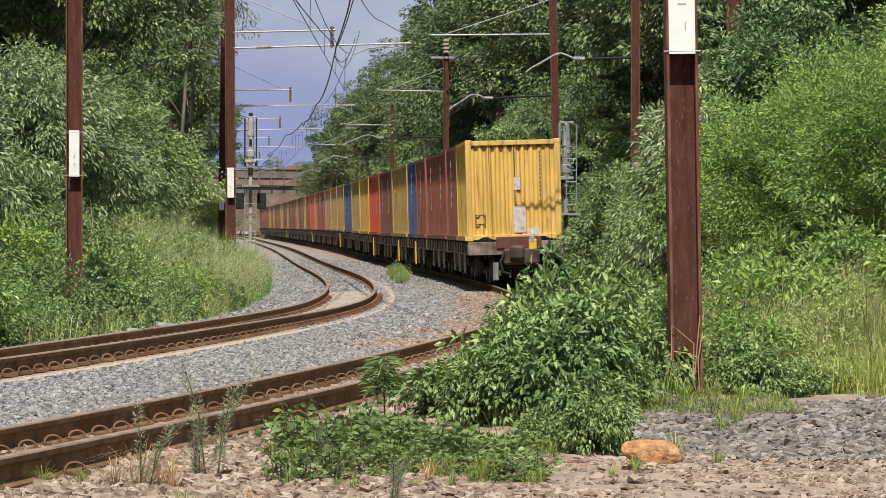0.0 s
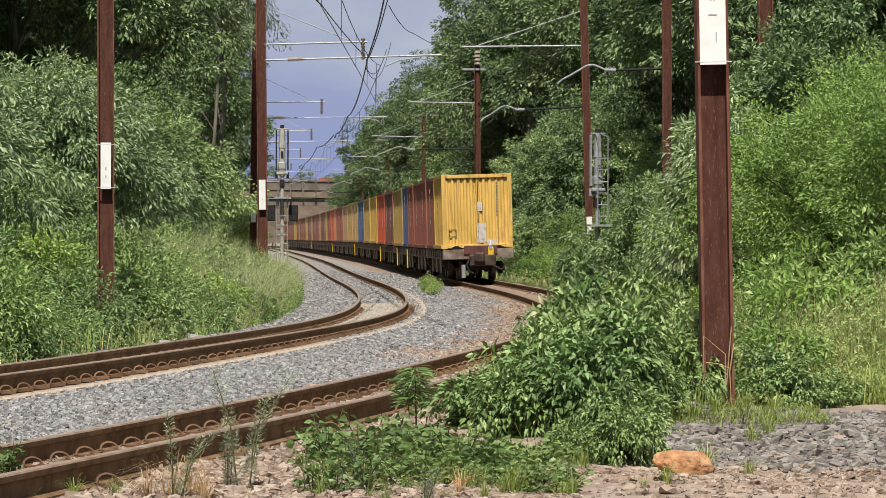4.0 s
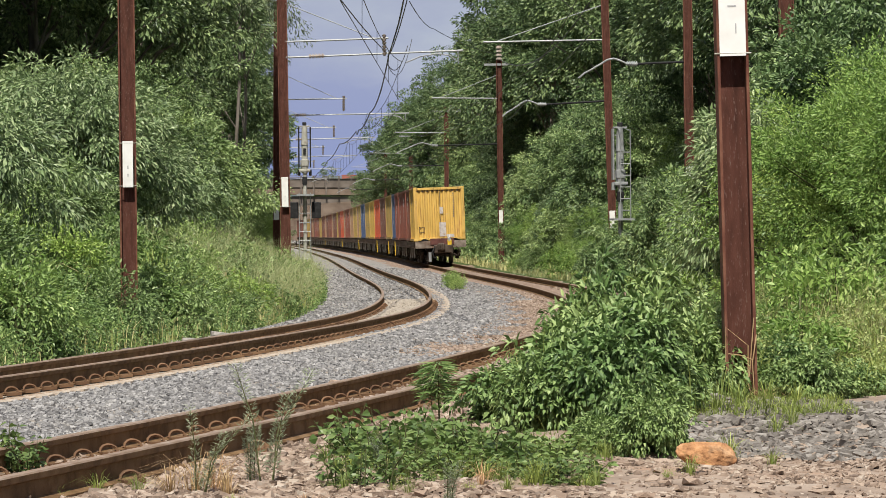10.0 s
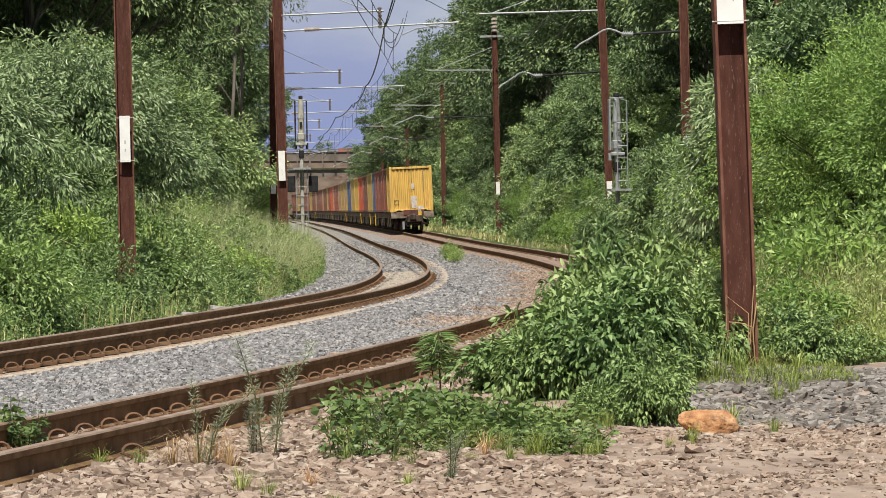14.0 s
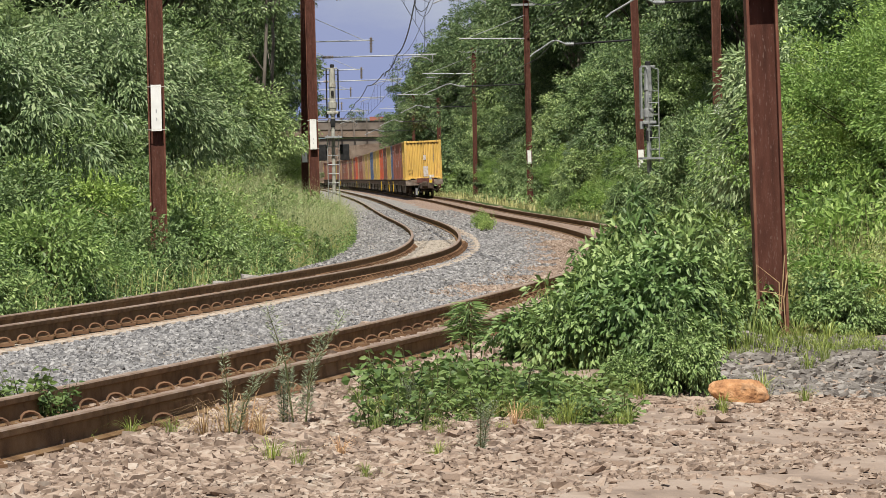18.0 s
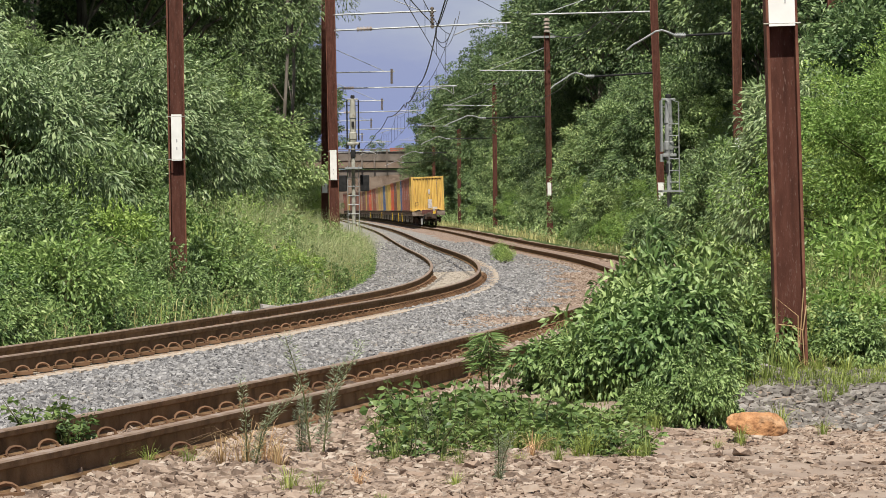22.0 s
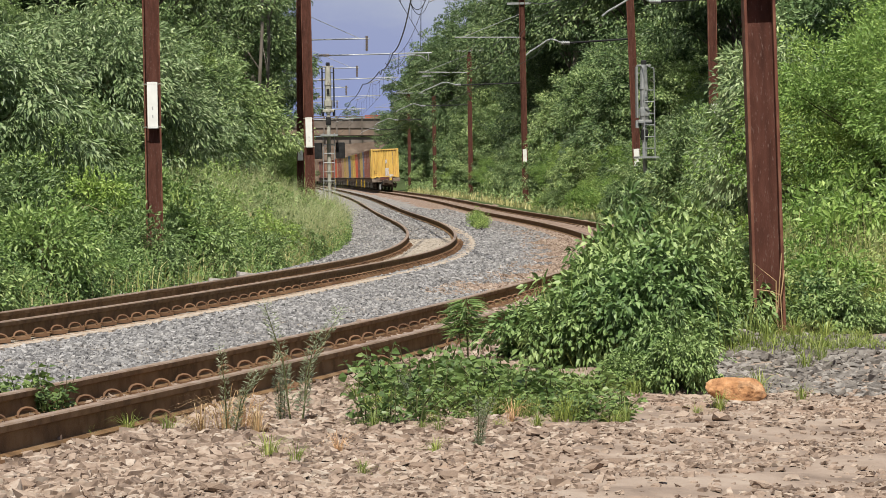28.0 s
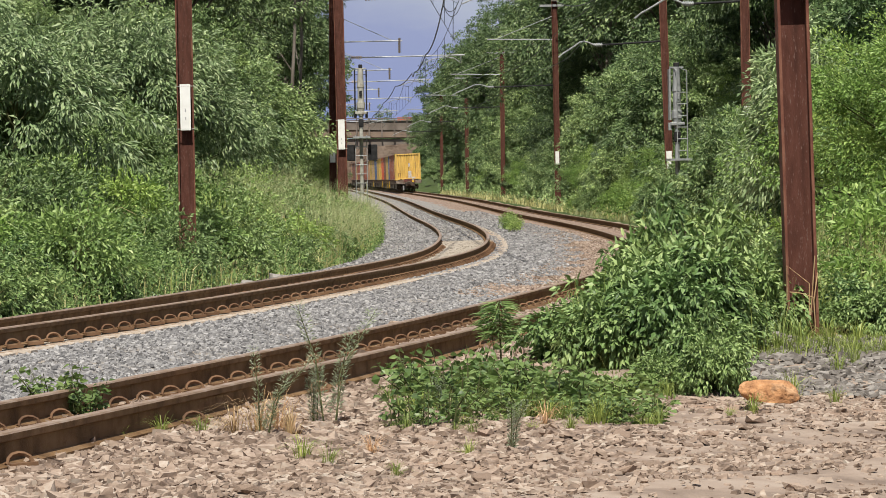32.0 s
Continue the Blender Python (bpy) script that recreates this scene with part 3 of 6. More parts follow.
def thinned(place):
    """Fewer stones where the yard is trodden to dust."""
    def kept(n):
        p = place(n)
        bare = smooth01((p[:, 0] + 0.2) / 1.2) * smooth01((24.2 - p[:, 1]) / 1.5) * (0.55 + 0.35 * lumps(p[:, 0], p[:, 1], 1.3, 1.0)).clip(0, 0.85)
        return p[rng.random(len(p)) > bare]
    return kept


def grey_only(place):
    """Leaves out the brown soiled strip along the train's track."""
    def kept(n):
        p = place(n)
        o = p[:, 0] - line_x(p[:, 1])
        return p[(p[:, 1] < 52) | (p[:, 1] > 118) | (o < 2.2 + 0.25 * np.sin(p[:, 1] * 0.9) + 0.5 * (rng.random(len(p)) - 0.3))]
    return kept


stones("ballast_stones", "broken grey ballast stones between the tracks", 52000, grey_only(strip(24, 105, 1.0, 3.1, 1.6)), (0.014, 0.036), M_STONE_GREY)
stones("ballast_stones", "grey ballast between the tracks farther on", 11000, grey_only(strip(55, 125, 1.0, 3.2, 1.0)), (0.025, 0.055), M_STONE_GREY)
stones("ballast_stones", "far grey ballast of both tracks", 14000, strip(100, 190, -2.1, 3.2, 1.0), (0.03, 0.065), M_STONE_GREY)
stones("ballast_stones", "grey ballast stones between the sleeper ends", 1500, strip(26, 100, 0.76, 1.15, 1.4), (0.016, 0.034), M_STONE_GREY, sink=0.6)
stones("ballast_stones", "grey ballast stones over the sleeper ends", 5000, strip(56, 105, 0.70, 1.15, 1.0), (0.022, 0.045), M_STONE_GREY, sink=0.2)
stones("ballast_stones", "dusty pale ballast stones between the rails", 5000, strip(26, 105, -0.5, 0.5, 1.5), (0.018, 0.038), M_STONE_TAN, sink=0.9)
stones("ballast_stones", "grey ballast stones on the shoulder", 7000, strip(34, 110, -2.3, -0.68, 1.4), (0.022, 0.05), M_STONE_GREY)
stones("ballast_stones", "reddish soiled ballast between the rails", 7000, strip(14, 100, 3.5, 4.5, 1.6), (0.02, 0.05), M_STONE_BROWN, sink=0.8)
stones("ballast_stones", "reddish soiled ballast beside the rails", 9000, strip(14, 120, 4.6, 6.1, 1.5), (0.02, 0.06), M_STONE_BROWN)
stones("ballast_stones", "brown soiled ballast along the train's track", 8000, strip(50, 120, 2.0, 3.5, 1.2), (0.02, 0.05), M_STONE_BROWN, sink=0.6)
stones("gravel", "reddish flat gravel of the yard", 46000, thinned(patch(-3.2, 3.4, 15.5, 26.2)), (0.012, 0.036), M_STONE_BROWN, 0.42, 0.3)
stones("gravel", "larger flat reddish stones thrown beside the rails", 5200, thinned(patch(-3.0, 0.9, 17.5, 25.8)), (0.028, 0.058), M_STONE_BROWN, 0.36, 0.25)
stones("stone_heap", "heap of flat grey broken stones by the mast", 5200, patch(1.95, 4.2, 24.6, 28.6), (0.020, 0.060), M_STONE_HEAP, 0.40, 0.15)


def stone_mesh(seed):
    r = np.random.default_rng(seed)
    bm = bmesh.new()
    bmesh.ops.create_icosphere(bm, subdivisions=1, radius=1.0)
    for v in bm.verts:
        v.co = Vector((v.co.x * 1.25, v.co.y * 0.8, v.co.z * 0.42)) * (0.75 + 0.5 * r.random())
    me = bpy.data.meshes.new("stone")
    bm.to_mesh(me)
    bm.free()
    me.materials.append(M_STONE_PIECE)
    return me


def loose_stones():
    kinds = [stone_mesh(i) for i in range(6)]
    bed = thing("loose_stones", Matrix(), "larger reddish stones lying loose in the gravel", "stones")
    for k in range(170):
        x, y = rng.uniform(-2.6, 2.6), 16.0 + 9.0 * rng.random()
        if x - line_x(y) < 5.3:
            continue
        s = 0.028 + 0.05 * rng.random() ** 2
        ob = part("stone", kinds[k % 6], None, bed, m=pose(x, y, float(ground_z(x, y)) + 0.1 * s, rng.normal(0, 9), rng.normal(0, 9), rng.uniform(0, 360)))
        ob.scale = (s, s, s)


loose_stones()


def build_rock():
    """An angular boulder: a ball cut by planes, then worn and pitted."""
    r = np.random.default_rng(5)
    cuts = [(Vector((0.15, -0.35, 0.92)), 0.52), (Vector((0.75, -0.3, 0.55)), 0.60), (Vector((-0.75, -0.35, 0.5)), 0.74), (Vector((0.1, -0.95, 0.15)), 0.62), (Vector((-0.35, -0.75, 0.6)), 0.66), (Vector((0.6, -0.8, 0.0)), 0.70),
            (Vector((-0.2, 0.3, 0.93)), 0.60), (Vector((0.9, 0.1, 0.1)), 0.88)] + [(Vector(r.normal(0, 1, 3)), 0.9) for i in range(8)]
    bm = bmesh.new()
    bmesh.ops.create_icosphere(bm, subdivisions=5, radius=1.0)
    for v in bm.verts:
        p = v.co.copy()
        for n, d in cuts:
            n = n.normalized()
            over = p.dot(n) - d
            if over > 0:
                p -= n * over * 0.92
        p *= 1 + 0.05 * noise.noise(p * 3.1) + 0.03 * noise.noise(p * 8) + 0.014 * noise.noise(p * 22)
        v.co = Vector((p.x * 0.185, p.y * 0.13, max(-0.6, p.z) * 0.105))
    for f in bm.faces:
        f.smooth = True
    tagged(part("boulder", bm, M_ROCK, None, m=pose(1.895, 23.4, 0.0, 0, 4, -4)), "angular ochre-orange rock lying on the gravel", "rock")


build_rock()


# ---- masts and wires ----
def mast(y, off, height, lean, label, plate=None, base=-0.4, turn=0.0, wide=0.25):
    """A steel H-section mast: web towards the camera, two flanges, base plate, a white number plate strapped across the flanges."""
    p, a = on_line(y, off)
    m = thing("catenary_mast", pose(p.x, p.y, base, 0, lean, turn), label, "mast", "masts of the overhead line")
    h, w = height - base, wide / 2
    part("web", box(bmesh.new(), -w + 0.012, w - 0.012, -0.006, 0.006, 0, h), M_MAST, m)
    for s in (-1, 1):
        part("flange", box(bmesh.new(), s * w - 0.011, s * w + 0.011, -0.125, 0.125, 0, h, 0.003), M_MAST_EDGE, m)
    part("base_plate", box(bmesh.new(), -w - 0.08, w + 0.08, -0.2, 0.2, -0.02, 0.02), M_MAST, m)
    if plate:
        z0, ph, pw, bars = plate
        pl = part("number_plate", box(bmesh.new(), -pw / 2, pw / 2, -0.133, -0.127, z0 - base, z0 - base + ph, 0.002), M_PLATE, m, "white number plate with faded marks")
        for s in (0.02, ph - 0.03):
            bar("strap", (-w - 0.03, -0.128, z0 - base + s), (w + 0.03, -0.128, z0 - base + s), 0.006, M_CREAM, pl)
        for u, v, bw, bh in bars:
            part("mark", box(bmesh.new(), u - bw / 2, u + bw / 2, -0.1355, -0.133, z0 - base + v - bh / 2, z0 - base + v + bh / 2), M_FAINT, pl)
    return m


def insulator(bm, a, b, r=0.06, n=5):
    a, b = Vector(a), Vector(b)
    for i in range(n):
        c = a.lerp(b, (i + 0.5) / n)
        d = (b - a).normalized() * (b - a).length / n * 0.3
        tube(bm, c - d, c + d, r, r * 0.7, 10)
    tube(bm, a, b, r * 0.45, r * 0.45, 8)
    return bm


def cantilever(m, side, base, top_z, top_len, low_z, low_len, drop, curved=0.0):
    """The bracket arms on a mast: a top tube with its stay, a lower insulated tube and the bent steady arm at its end. side: +1 reaches to +x."""
    s = side
    arm = part("bracket_arm", tube(bmesh.new(), (s * 0.1, -0.05, top_z - base), (s * top_len, -0.05, top_z - base + 0.06), 0.027), M_GALV, m, "galvanised top tube")
    part("stay", tube(bmesh.new(), (s * 0.1, -0.05, top_z - base + 1.1), (s * (top_len - 0.4), -0.05, top_z - base + 0.06), 0.014), M_GALV, m)
    if curved:
        # a dark insulated tube, then a light curved arm that dips to the wire
        c, z = low_len * curved, low_z - base
        low = part("lower_arm", tube(bmesh.new(), (s * 0.1, -0.05, z), (s * c, -0.05, z - 0.04), 0.03), M_BLACK, m, "dark insulated lower tube")
        part("insulator", insulator(bmesh.new(), (s * c, -0.05, z - 0.04), (s * (c + 0.28), -0.05, z - 0.03), 0.07), M_GALV, low, "pale ribbed insulator")
        r = low_len - c - 0.28
        pts = [Vector((s * (c + 0.26 + r * u), -0.05, z + v)) for u, v in ((0.0, -0.03), (0.14, 0.05), (0.27, 0.10), (0.40, 0.07), (0.55, -0.04), (0.72, -0.16), (0.88, -0.26), (1.0, -0.38))]
        part("steady_arm", path_tube(bmesh.new(), pts, 0.024), M_GALV, low, "light curved steady arm")
        return m
    low = part("lower_arm", tube(bmesh.new(), (s * 0.1, -0.05, low_z - base), (s * low_len, -0.05, low_z - base + 0.12), 0.027), M_GALV, m, "galvanised lower tube")
    part("insulator", insulator(bmesh.new(), (s * 0.75, -0.05, low_z - base + 0.02), (s * 1.2, -0.05, low_z - base + 0.035), 0.075), M_INSUL, low, "brown ribbed insulator")
    e = Vector((s * (low_len - 0.15), -0.05, low_z - base + 0.10))
    pts = [e, e + Vector((0, 0, -0.32)), e + Vector((-s * 0.25, 0, -0.12)), e + Vector((-s * 0.6, 0, -0.06)), e + Vector((-s * 1.1, 0, -0.14)), e + Vector((-s * 1.5, 0, -0.30))]
    part("steady_arm", path_tube(bmesh.new(), pts, 0.02), M_GALV, low, "bent steady arm")
    if drop:
        t = Vector((s * (top_len - 0.12), -0.05, top_z - base + 0.05))
        part("insulator", insulator(bmesh.new(), t + Vector((0, 0, 0.12)), t - Vector((0, 0, 0.5)), 0.07, 6), M_INSUL, arm, "hanging brown insulator")
    return m


BARS_R = [(-0.012, 0.50, 0.012, 0.08), (0.014, 0.50, 0.012, 0.08), (0.0, 0.36, 0.06, 0.010), (0.025, 0.20, 0.010, 0.07)]
BARS_S = [(0.0, 0.30, 0.018, 0.05), (0.0, 0.18, 0.018, 0.04)]
ML = "tall maroon steel mast standing in "
mast(30.25, 7.36, 9.5, -1.75, ML + "weeds, with white number plate", (2.56, 0.80, 0.190, BARS_R), -0.1, 0.0, 0.205)
mast(60, -2.88, 9.5, -0.8, ML + "grass, with white number plate", (1.98, 0.69, 0.155, BARS_S), -0.1, 4.0, 0.23)
m116 = mast(116, -3.20, 9.6, -1.15, ML + "long grass, with white number plate", (2.1, 0.86, 0.19, BARS_S), -0.1, 0, 0.26)
cantilever(m116, 1, -0.1, 6.85, 3.05, 6.40, 5.2, True)
m165 = mast(165, -3.61, 10.9, 0.1, ML + "long grass, with white number plate", (1.93, 0.88, 0.21, []), -0.1, 0, 0.27)
cantilever(m165, 1, -0.1, 6.85, 2.85, 6.20, 5.4, True)
for y, o in ((215, -3.4), (262, -3.4), (312, -3.4), (365, -3.4)):
    q = mast(y, o, 8.2, -0.3, ML + "undergrowth", None, -0.1)
    cantilever(q, 1, -0.1, 7.0, 2.9, 6.4, 5.0, True)
mast(74, 7.48, 8.0, -1.0, ML + "bushes", None, 0.0)
m100 = mast(100, 7.08, 8.2, -0.8, ML + "bushes, with small white plate", (2.74, 0.28, 0.17, []), 0.0, 0, 0.2)
cantilever(m100, -1, 0.0, 7.6, 3.1, 5.62, 2.75, False, 0.46)
m128 = mast(128, 7.19, 10.0, -2.2, ML + "bushes, with white number plate", (1.55, 0.55, 0.18, []), 0.0, 0, 0.22)
cantilever(m128, -1, 0.0, 7.55, 3.9, 5.6, 3.4, False, 0.58)
m190 = mast(190, 6.96, 9.6, -0.9, ML + "bushes, with white number plate", (1.9, 0.62, 0.18, []), 0.0)
cantilever(m190, -1, 0.0, 7.8, 3.2, 5.65, 4.9, False, 0.6)
part("crossarm", box(bmesh.new(), -0.7, 0.5, -0.08, 0.02, 9.35, 9.45), M_GALV, m190)
part("insulator", insulator(bmesh.new(), (0, 0, 9.6), (0, 0, 10.3), 0.16, 4), M_INSUL, m190, "brown ribbed insulator on the mast top")
for y in (250, 312, 375):
    q = mast(y, 6.9, 9.3, -0.4, ML + "bushes", None, 0.0)
    cantilever(q, -1, 0.0, 7.7, 3.2, 5.7, 4.6, False, 0.6)
    part("crossarm", box(bmesh.new(), -0.9, 0.9, -0.08, 0.02, 9.0, 9.1), M_GALV, q)


def wire(name, pts, r, label, sag=0.0, steps=10, material=None):
    out = []
    for a, b in zip(pts[:-1], pts[1:]):
        a, b = Vector(a), Vector(b)
        for i in range(steps):
            t = i / steps
            out.append(a.lerp(b, t) - Vector((0, 0, sag * 4 * t * (1 - t))))
    out.append(Vector(pts[-1]))
    return tagged(part(name, path_tube(bmesh.new(), out, r, 5), material or M_WIRE), label, "overhead wire", "wires of the overhead line")


def along(off, z, ys):
    return [on_line(y, off, z)[0] for y in ys]


LEFT_Y, RIGHT_Y = [10, 60, 116, 165, 215, 262, 312, 365, 430], [30, 74, 128, 190, 250, 312, 375, 440]
wire("contact_wire", along(0.1, 5.05, LEFT_Y), 0.008, "thin contact wire over the empty track")
wire("messenger_wire", along(0.1, 6.3, LEFT_Y), 0.009, "thin sagging messenger wire", 0.55)
wire("contact_wire", along(APART - 0.1, 5.05, RIGHT_Y), 0.008, "thin contact wire over the train's track")
wire("messenger_wire", along(APART - 0.1, 6.3, RIGHT_Y), 0.009, "thin sagging messenger wire", 0.55)
wire("feeder_cable", [(-2.4, 60, 6.42), (-1.01, 92, 6.62), (0.0, 116, 6.55)], 0.014, "dark stay cable running up over the empty track", 0.05)
wire("feeder_cable", [(1.0, 66, 7.4), (0.42, 90, 6.72), (0.30, 98, 6.46), (0.06, 111, 6.25), (0.0, 116, 6.15), (-0.15, 130, 6.08)], 0.020, "thick dark feeder cable hanging from the bracket", 0.02, 6)
wire("feeder_cable", [(1.1, 66, 7.5), (0.50, 90, 6.70), (0.22, 104, 6.30), (0.03, 116, 6.45)], 0.014, "dark second feeder cable beside the thick one", 0.06, 8)
wire("feeder_cable", [(-0.15, 130, 6.08), (-0.62, 148, 5.80), (-1.15, 165, 5.62), (-1.3, 172, 5.75), on_line(215, -0.35, 6.2)[0], on_line(262, -0.35, 6.2)[0], on_line(312, -0.35, 6.2)[0], on_line(365, -0.35, 6.2)[0]], 0.022, "thick dark feeder cable hanging in bows", 0.16, 10)
wire("jumper_cable", [(0.02, 116, 6.25), (0.62, 118, 6.85)], 0.012, "dark jumper cable bowed between the brackets", 0.42, 14)
wire("jumper_cable", [(0.04, 116, 6.2), (0.75, 119, 7.1)], 0.010, "dark jumper cable bowed between the brackets", 0.62, 14)
wire("jumper_cable", [(-1.0, 165, 5.9), (-0.2, 168, 6.3)], 0.014, "dark jumper cable bowed between the brackets", 0.35, 14)
wire("feeder_cable", [(0.57, 100, 7.1), (1.75, 150, 9.0), (5.2, 190, 9.9)], 0.012, "dark cable rising to the mast tops", 0.15)
wire("feeder_cable", along(6.9, 9.6, [128, 190, 250, 312, 375]), 0.02, "dark feeder cable over the mast tops", 1.2)
for a, b in zip(LEFT_Y[1:6], LEFT_Y[2:7]):
    for t in (0.1, 0.3, 0.5, 0.7, 0.9):
        y = a + (b - a) * t
        chord = on_line(a, 0.1, 0)[0].lerp(on_line(b, 0.1, 0)[0], t)
        wire("dropper", [(chord.x, chord.y, 5.05), (chord.x, chord.y, 6.3 - 0.55 * 4 * t * (1 - t))], 0.006, "thin dropper wire between the overhead wires", 0, 1)


# ---- signals ----
def signal(y, off, height, turn, label, grey=False):
    """A colour-light signal seen from behind: post, ladder, a waisted head between two thin boards, a black cap."""
    p, a = on_line(y, off)
    g = float(ground_z(p.x, p.y)) - 0.1
    s = thing("railway_signal", pose(p.x, p.y, g, 0, -0.6, turn), label, "signal", "signals of the line")
    h = height - g
    skin, side = (M_GALV, M_GALV) if grey else (M_CREAM, M_BLACK)
    bar("post", (0, 0, 0), (0, 0, h - 1.7), 0.07, skin, s)
    part("base_box", box(bmesh.new(), -0.25, 0.25, -0.2, 0.2, 0, 1.0, 0.02), skin, s)
    bm, rings = bmesh.new(), []
    for q, z in ((0.10, 1.78), (0.14, 1.52), (0.16, 1.50), (0.16, 1.28), (0.115, 1.26), (0.115, 0.74), (0.135, 0.72), (0.115, 0.55), (0.10, 0.0)):
        rings.append([bm.verts.new((q * math.cos(k * math.pi / 4), q * math.sin(k * math.pi / 4), h - z)) for k in range(8)])
    for lo, hi in zip(rings[:-1], rings[1:]):
        for k in range(8):
            bm.faces.new((lo[k], lo[(k + 1) % 8], hi[(k + 1) % 8], hi[k]))
    bm.faces.new(rings[0][::-1])
    bm.faces.new(rings[-1])
    head = part("signal_head", bm, skin, s, "weathered waisted signal head")
    part("lower_box", box(bmesh.new(), -0.21, 0.21, -0.12, 0.10, h - 1.72, h - 1.62, 0.015), skin, head)
    part("hinge_block", box(bmesh.new(), -0.05, 0.05, -0.16, -0.11, h - 1.05, h - 0.85, 0.01), side, head)
    for e in ((-1,) if grey else (-1, 1)):
        part("side_board", box(bmesh.new(), e * 0.215 - 0.026, e * 0.215 + 0.026, -0.10, 0.12, h - 1.56, h - 0.06, 0.008), side, head, "thin upright board beside the head")
        part("bracket", box(bmesh.new(), e * 0.21 - 0.05, e * 0.21 + 0.05, -0.05, 0.07, h - 1.86, h - 1.64, 0.01), M_BLACK if not grey else M_GALV, head)
        bar("stay", (e * 0.10, 0, h - 0.25), (e * 0.21, 0, h - 0.25), 0.012, side, head)
    part("cap", box(bmesh.new(), -0.075, 0.075, -0.08, 0.1, h, h + 0.13, 0.02), M_BLACK, head)
    part("cap_plate", box(bmesh.new(), -0.20, 0.20, -0.08, 0.12, h - 0.05, h, 0.01), skin, head)
    part("collar", box(bmesh.new(), -0.09, 0.09, -0.1, 0.1, h - 2.2, h - 1.9, 0.02), M_BLACK, s)
    rw = 0.15 if grey else 0.21
    top, lx = (h - 0.12, 0.10) if grey else (h - 2.5, 0.0)
    for e in (-1, 1):
        bar("ladder_rail", (lx + e * rw, -0.28, 0), (lx + e * rw, -0.28, top), 0.016, M_GALV, s)
        if grey:
            bar("ladder_stay", (lx + e * rw, -0.28, top), (e * 0.08, 0, top + 0.08), 0.012, M_GALV, s)
    for i in range(int((top - 0.3) / 0.34)):
        bar("rung", (lx - rw, -0.28, 0.3 + i * 0.34), (lx + rw, -0.28, 0.3 + i * 0.34), 0.013, M_GALV, s)
    part("platform", box(bmesh.new(), -0.3, 0.34, -0.5, 0.25, h - 2.75 if grey else h - 2.62, h - 2.69 if grey else h - 2.55), M_GALV, s)
    for e in (() if grey else (-1, 1)):
        part("relay_box", box(bmesh.new(), e * 0.42 - 0.17, e * 0.42 + 0.17, -0.15, 0.2, h - 3.45, h - 2.85, 0.02), M_BLACK, s)
    return s


signal(150, -2.49, 5.38, 0, "cream railway signal seen from behind, with ladder and black boxes")
signal(118, 6.60, 4.5, 8, "grey railway signal seen from behind, with ladder, in bushes", True)


def slab(name, label, x, y, lx, ly, lz, material, turn):
    bm = bmesh.new()
    bmesh.ops.create_icosphere(bm, subdivisions=2, radius=1.0)
    for v in bm.verts:
        k = 1 + 0.25 * noise.noise(v.co * 2.1 + Vector((x, y, 0)))
        v.co = Vector((max(-0.8, min(0.8, v.co.x)) * lx * k, v.co.y * ly * k, max(-0.6, min(0.55, v.co.z)) * lz * k))
    tagged(part(name, bm, material, None, m=pose(x, y, float(ground_z(x, y)) + lz * 0.35, 0, 8, turn)), label, "stone")


slab("flat_stone", "flat brown stone lying on the grey ballast", -0.41, 39.6, 0.16, 0.08, 0.06, M_STONE_PIECE, 20)
slab("flat_stone", "pale grey slab at the grass edge", -2.25, 58.0, 0.33, 0.2, 0.10, M_STONE_HEAP, 5)
slab("flat_stone", "pale grey slab at the grass edge", -2.6, 55.0, 0.2, 0.15, 0.08, M_STONE_HEAP, -15)


# ---- the train ----
def corrugated(bm, length, height, n, depth, z0, flip=1):
    """An upright corrugated sheet along x, standing on z0, its ribs facing -y."""
    p = length / n
    xs = []
    for i in range(n):
        xs += [(i * p, 0), (i * p + 0.30 * p, 0), (i * p + 0.5 * p, depth), (i * p + 0.80 * p, depth)]
    xs.append((length, 0))
    lo = [bm.verts.new((x - length / 2, d * flip, z0)) for x, d in xs]
    hi = [bm.verts.new((x - length / 2, d * flip, z0 + height)) for x, d in xs]
    for i in range(len(xs) - 1):
        bm.faces.new((lo[i], lo[i + 1], hi[i + 1], hi[i]))
    return bm


W, H = 2.438, 2.591


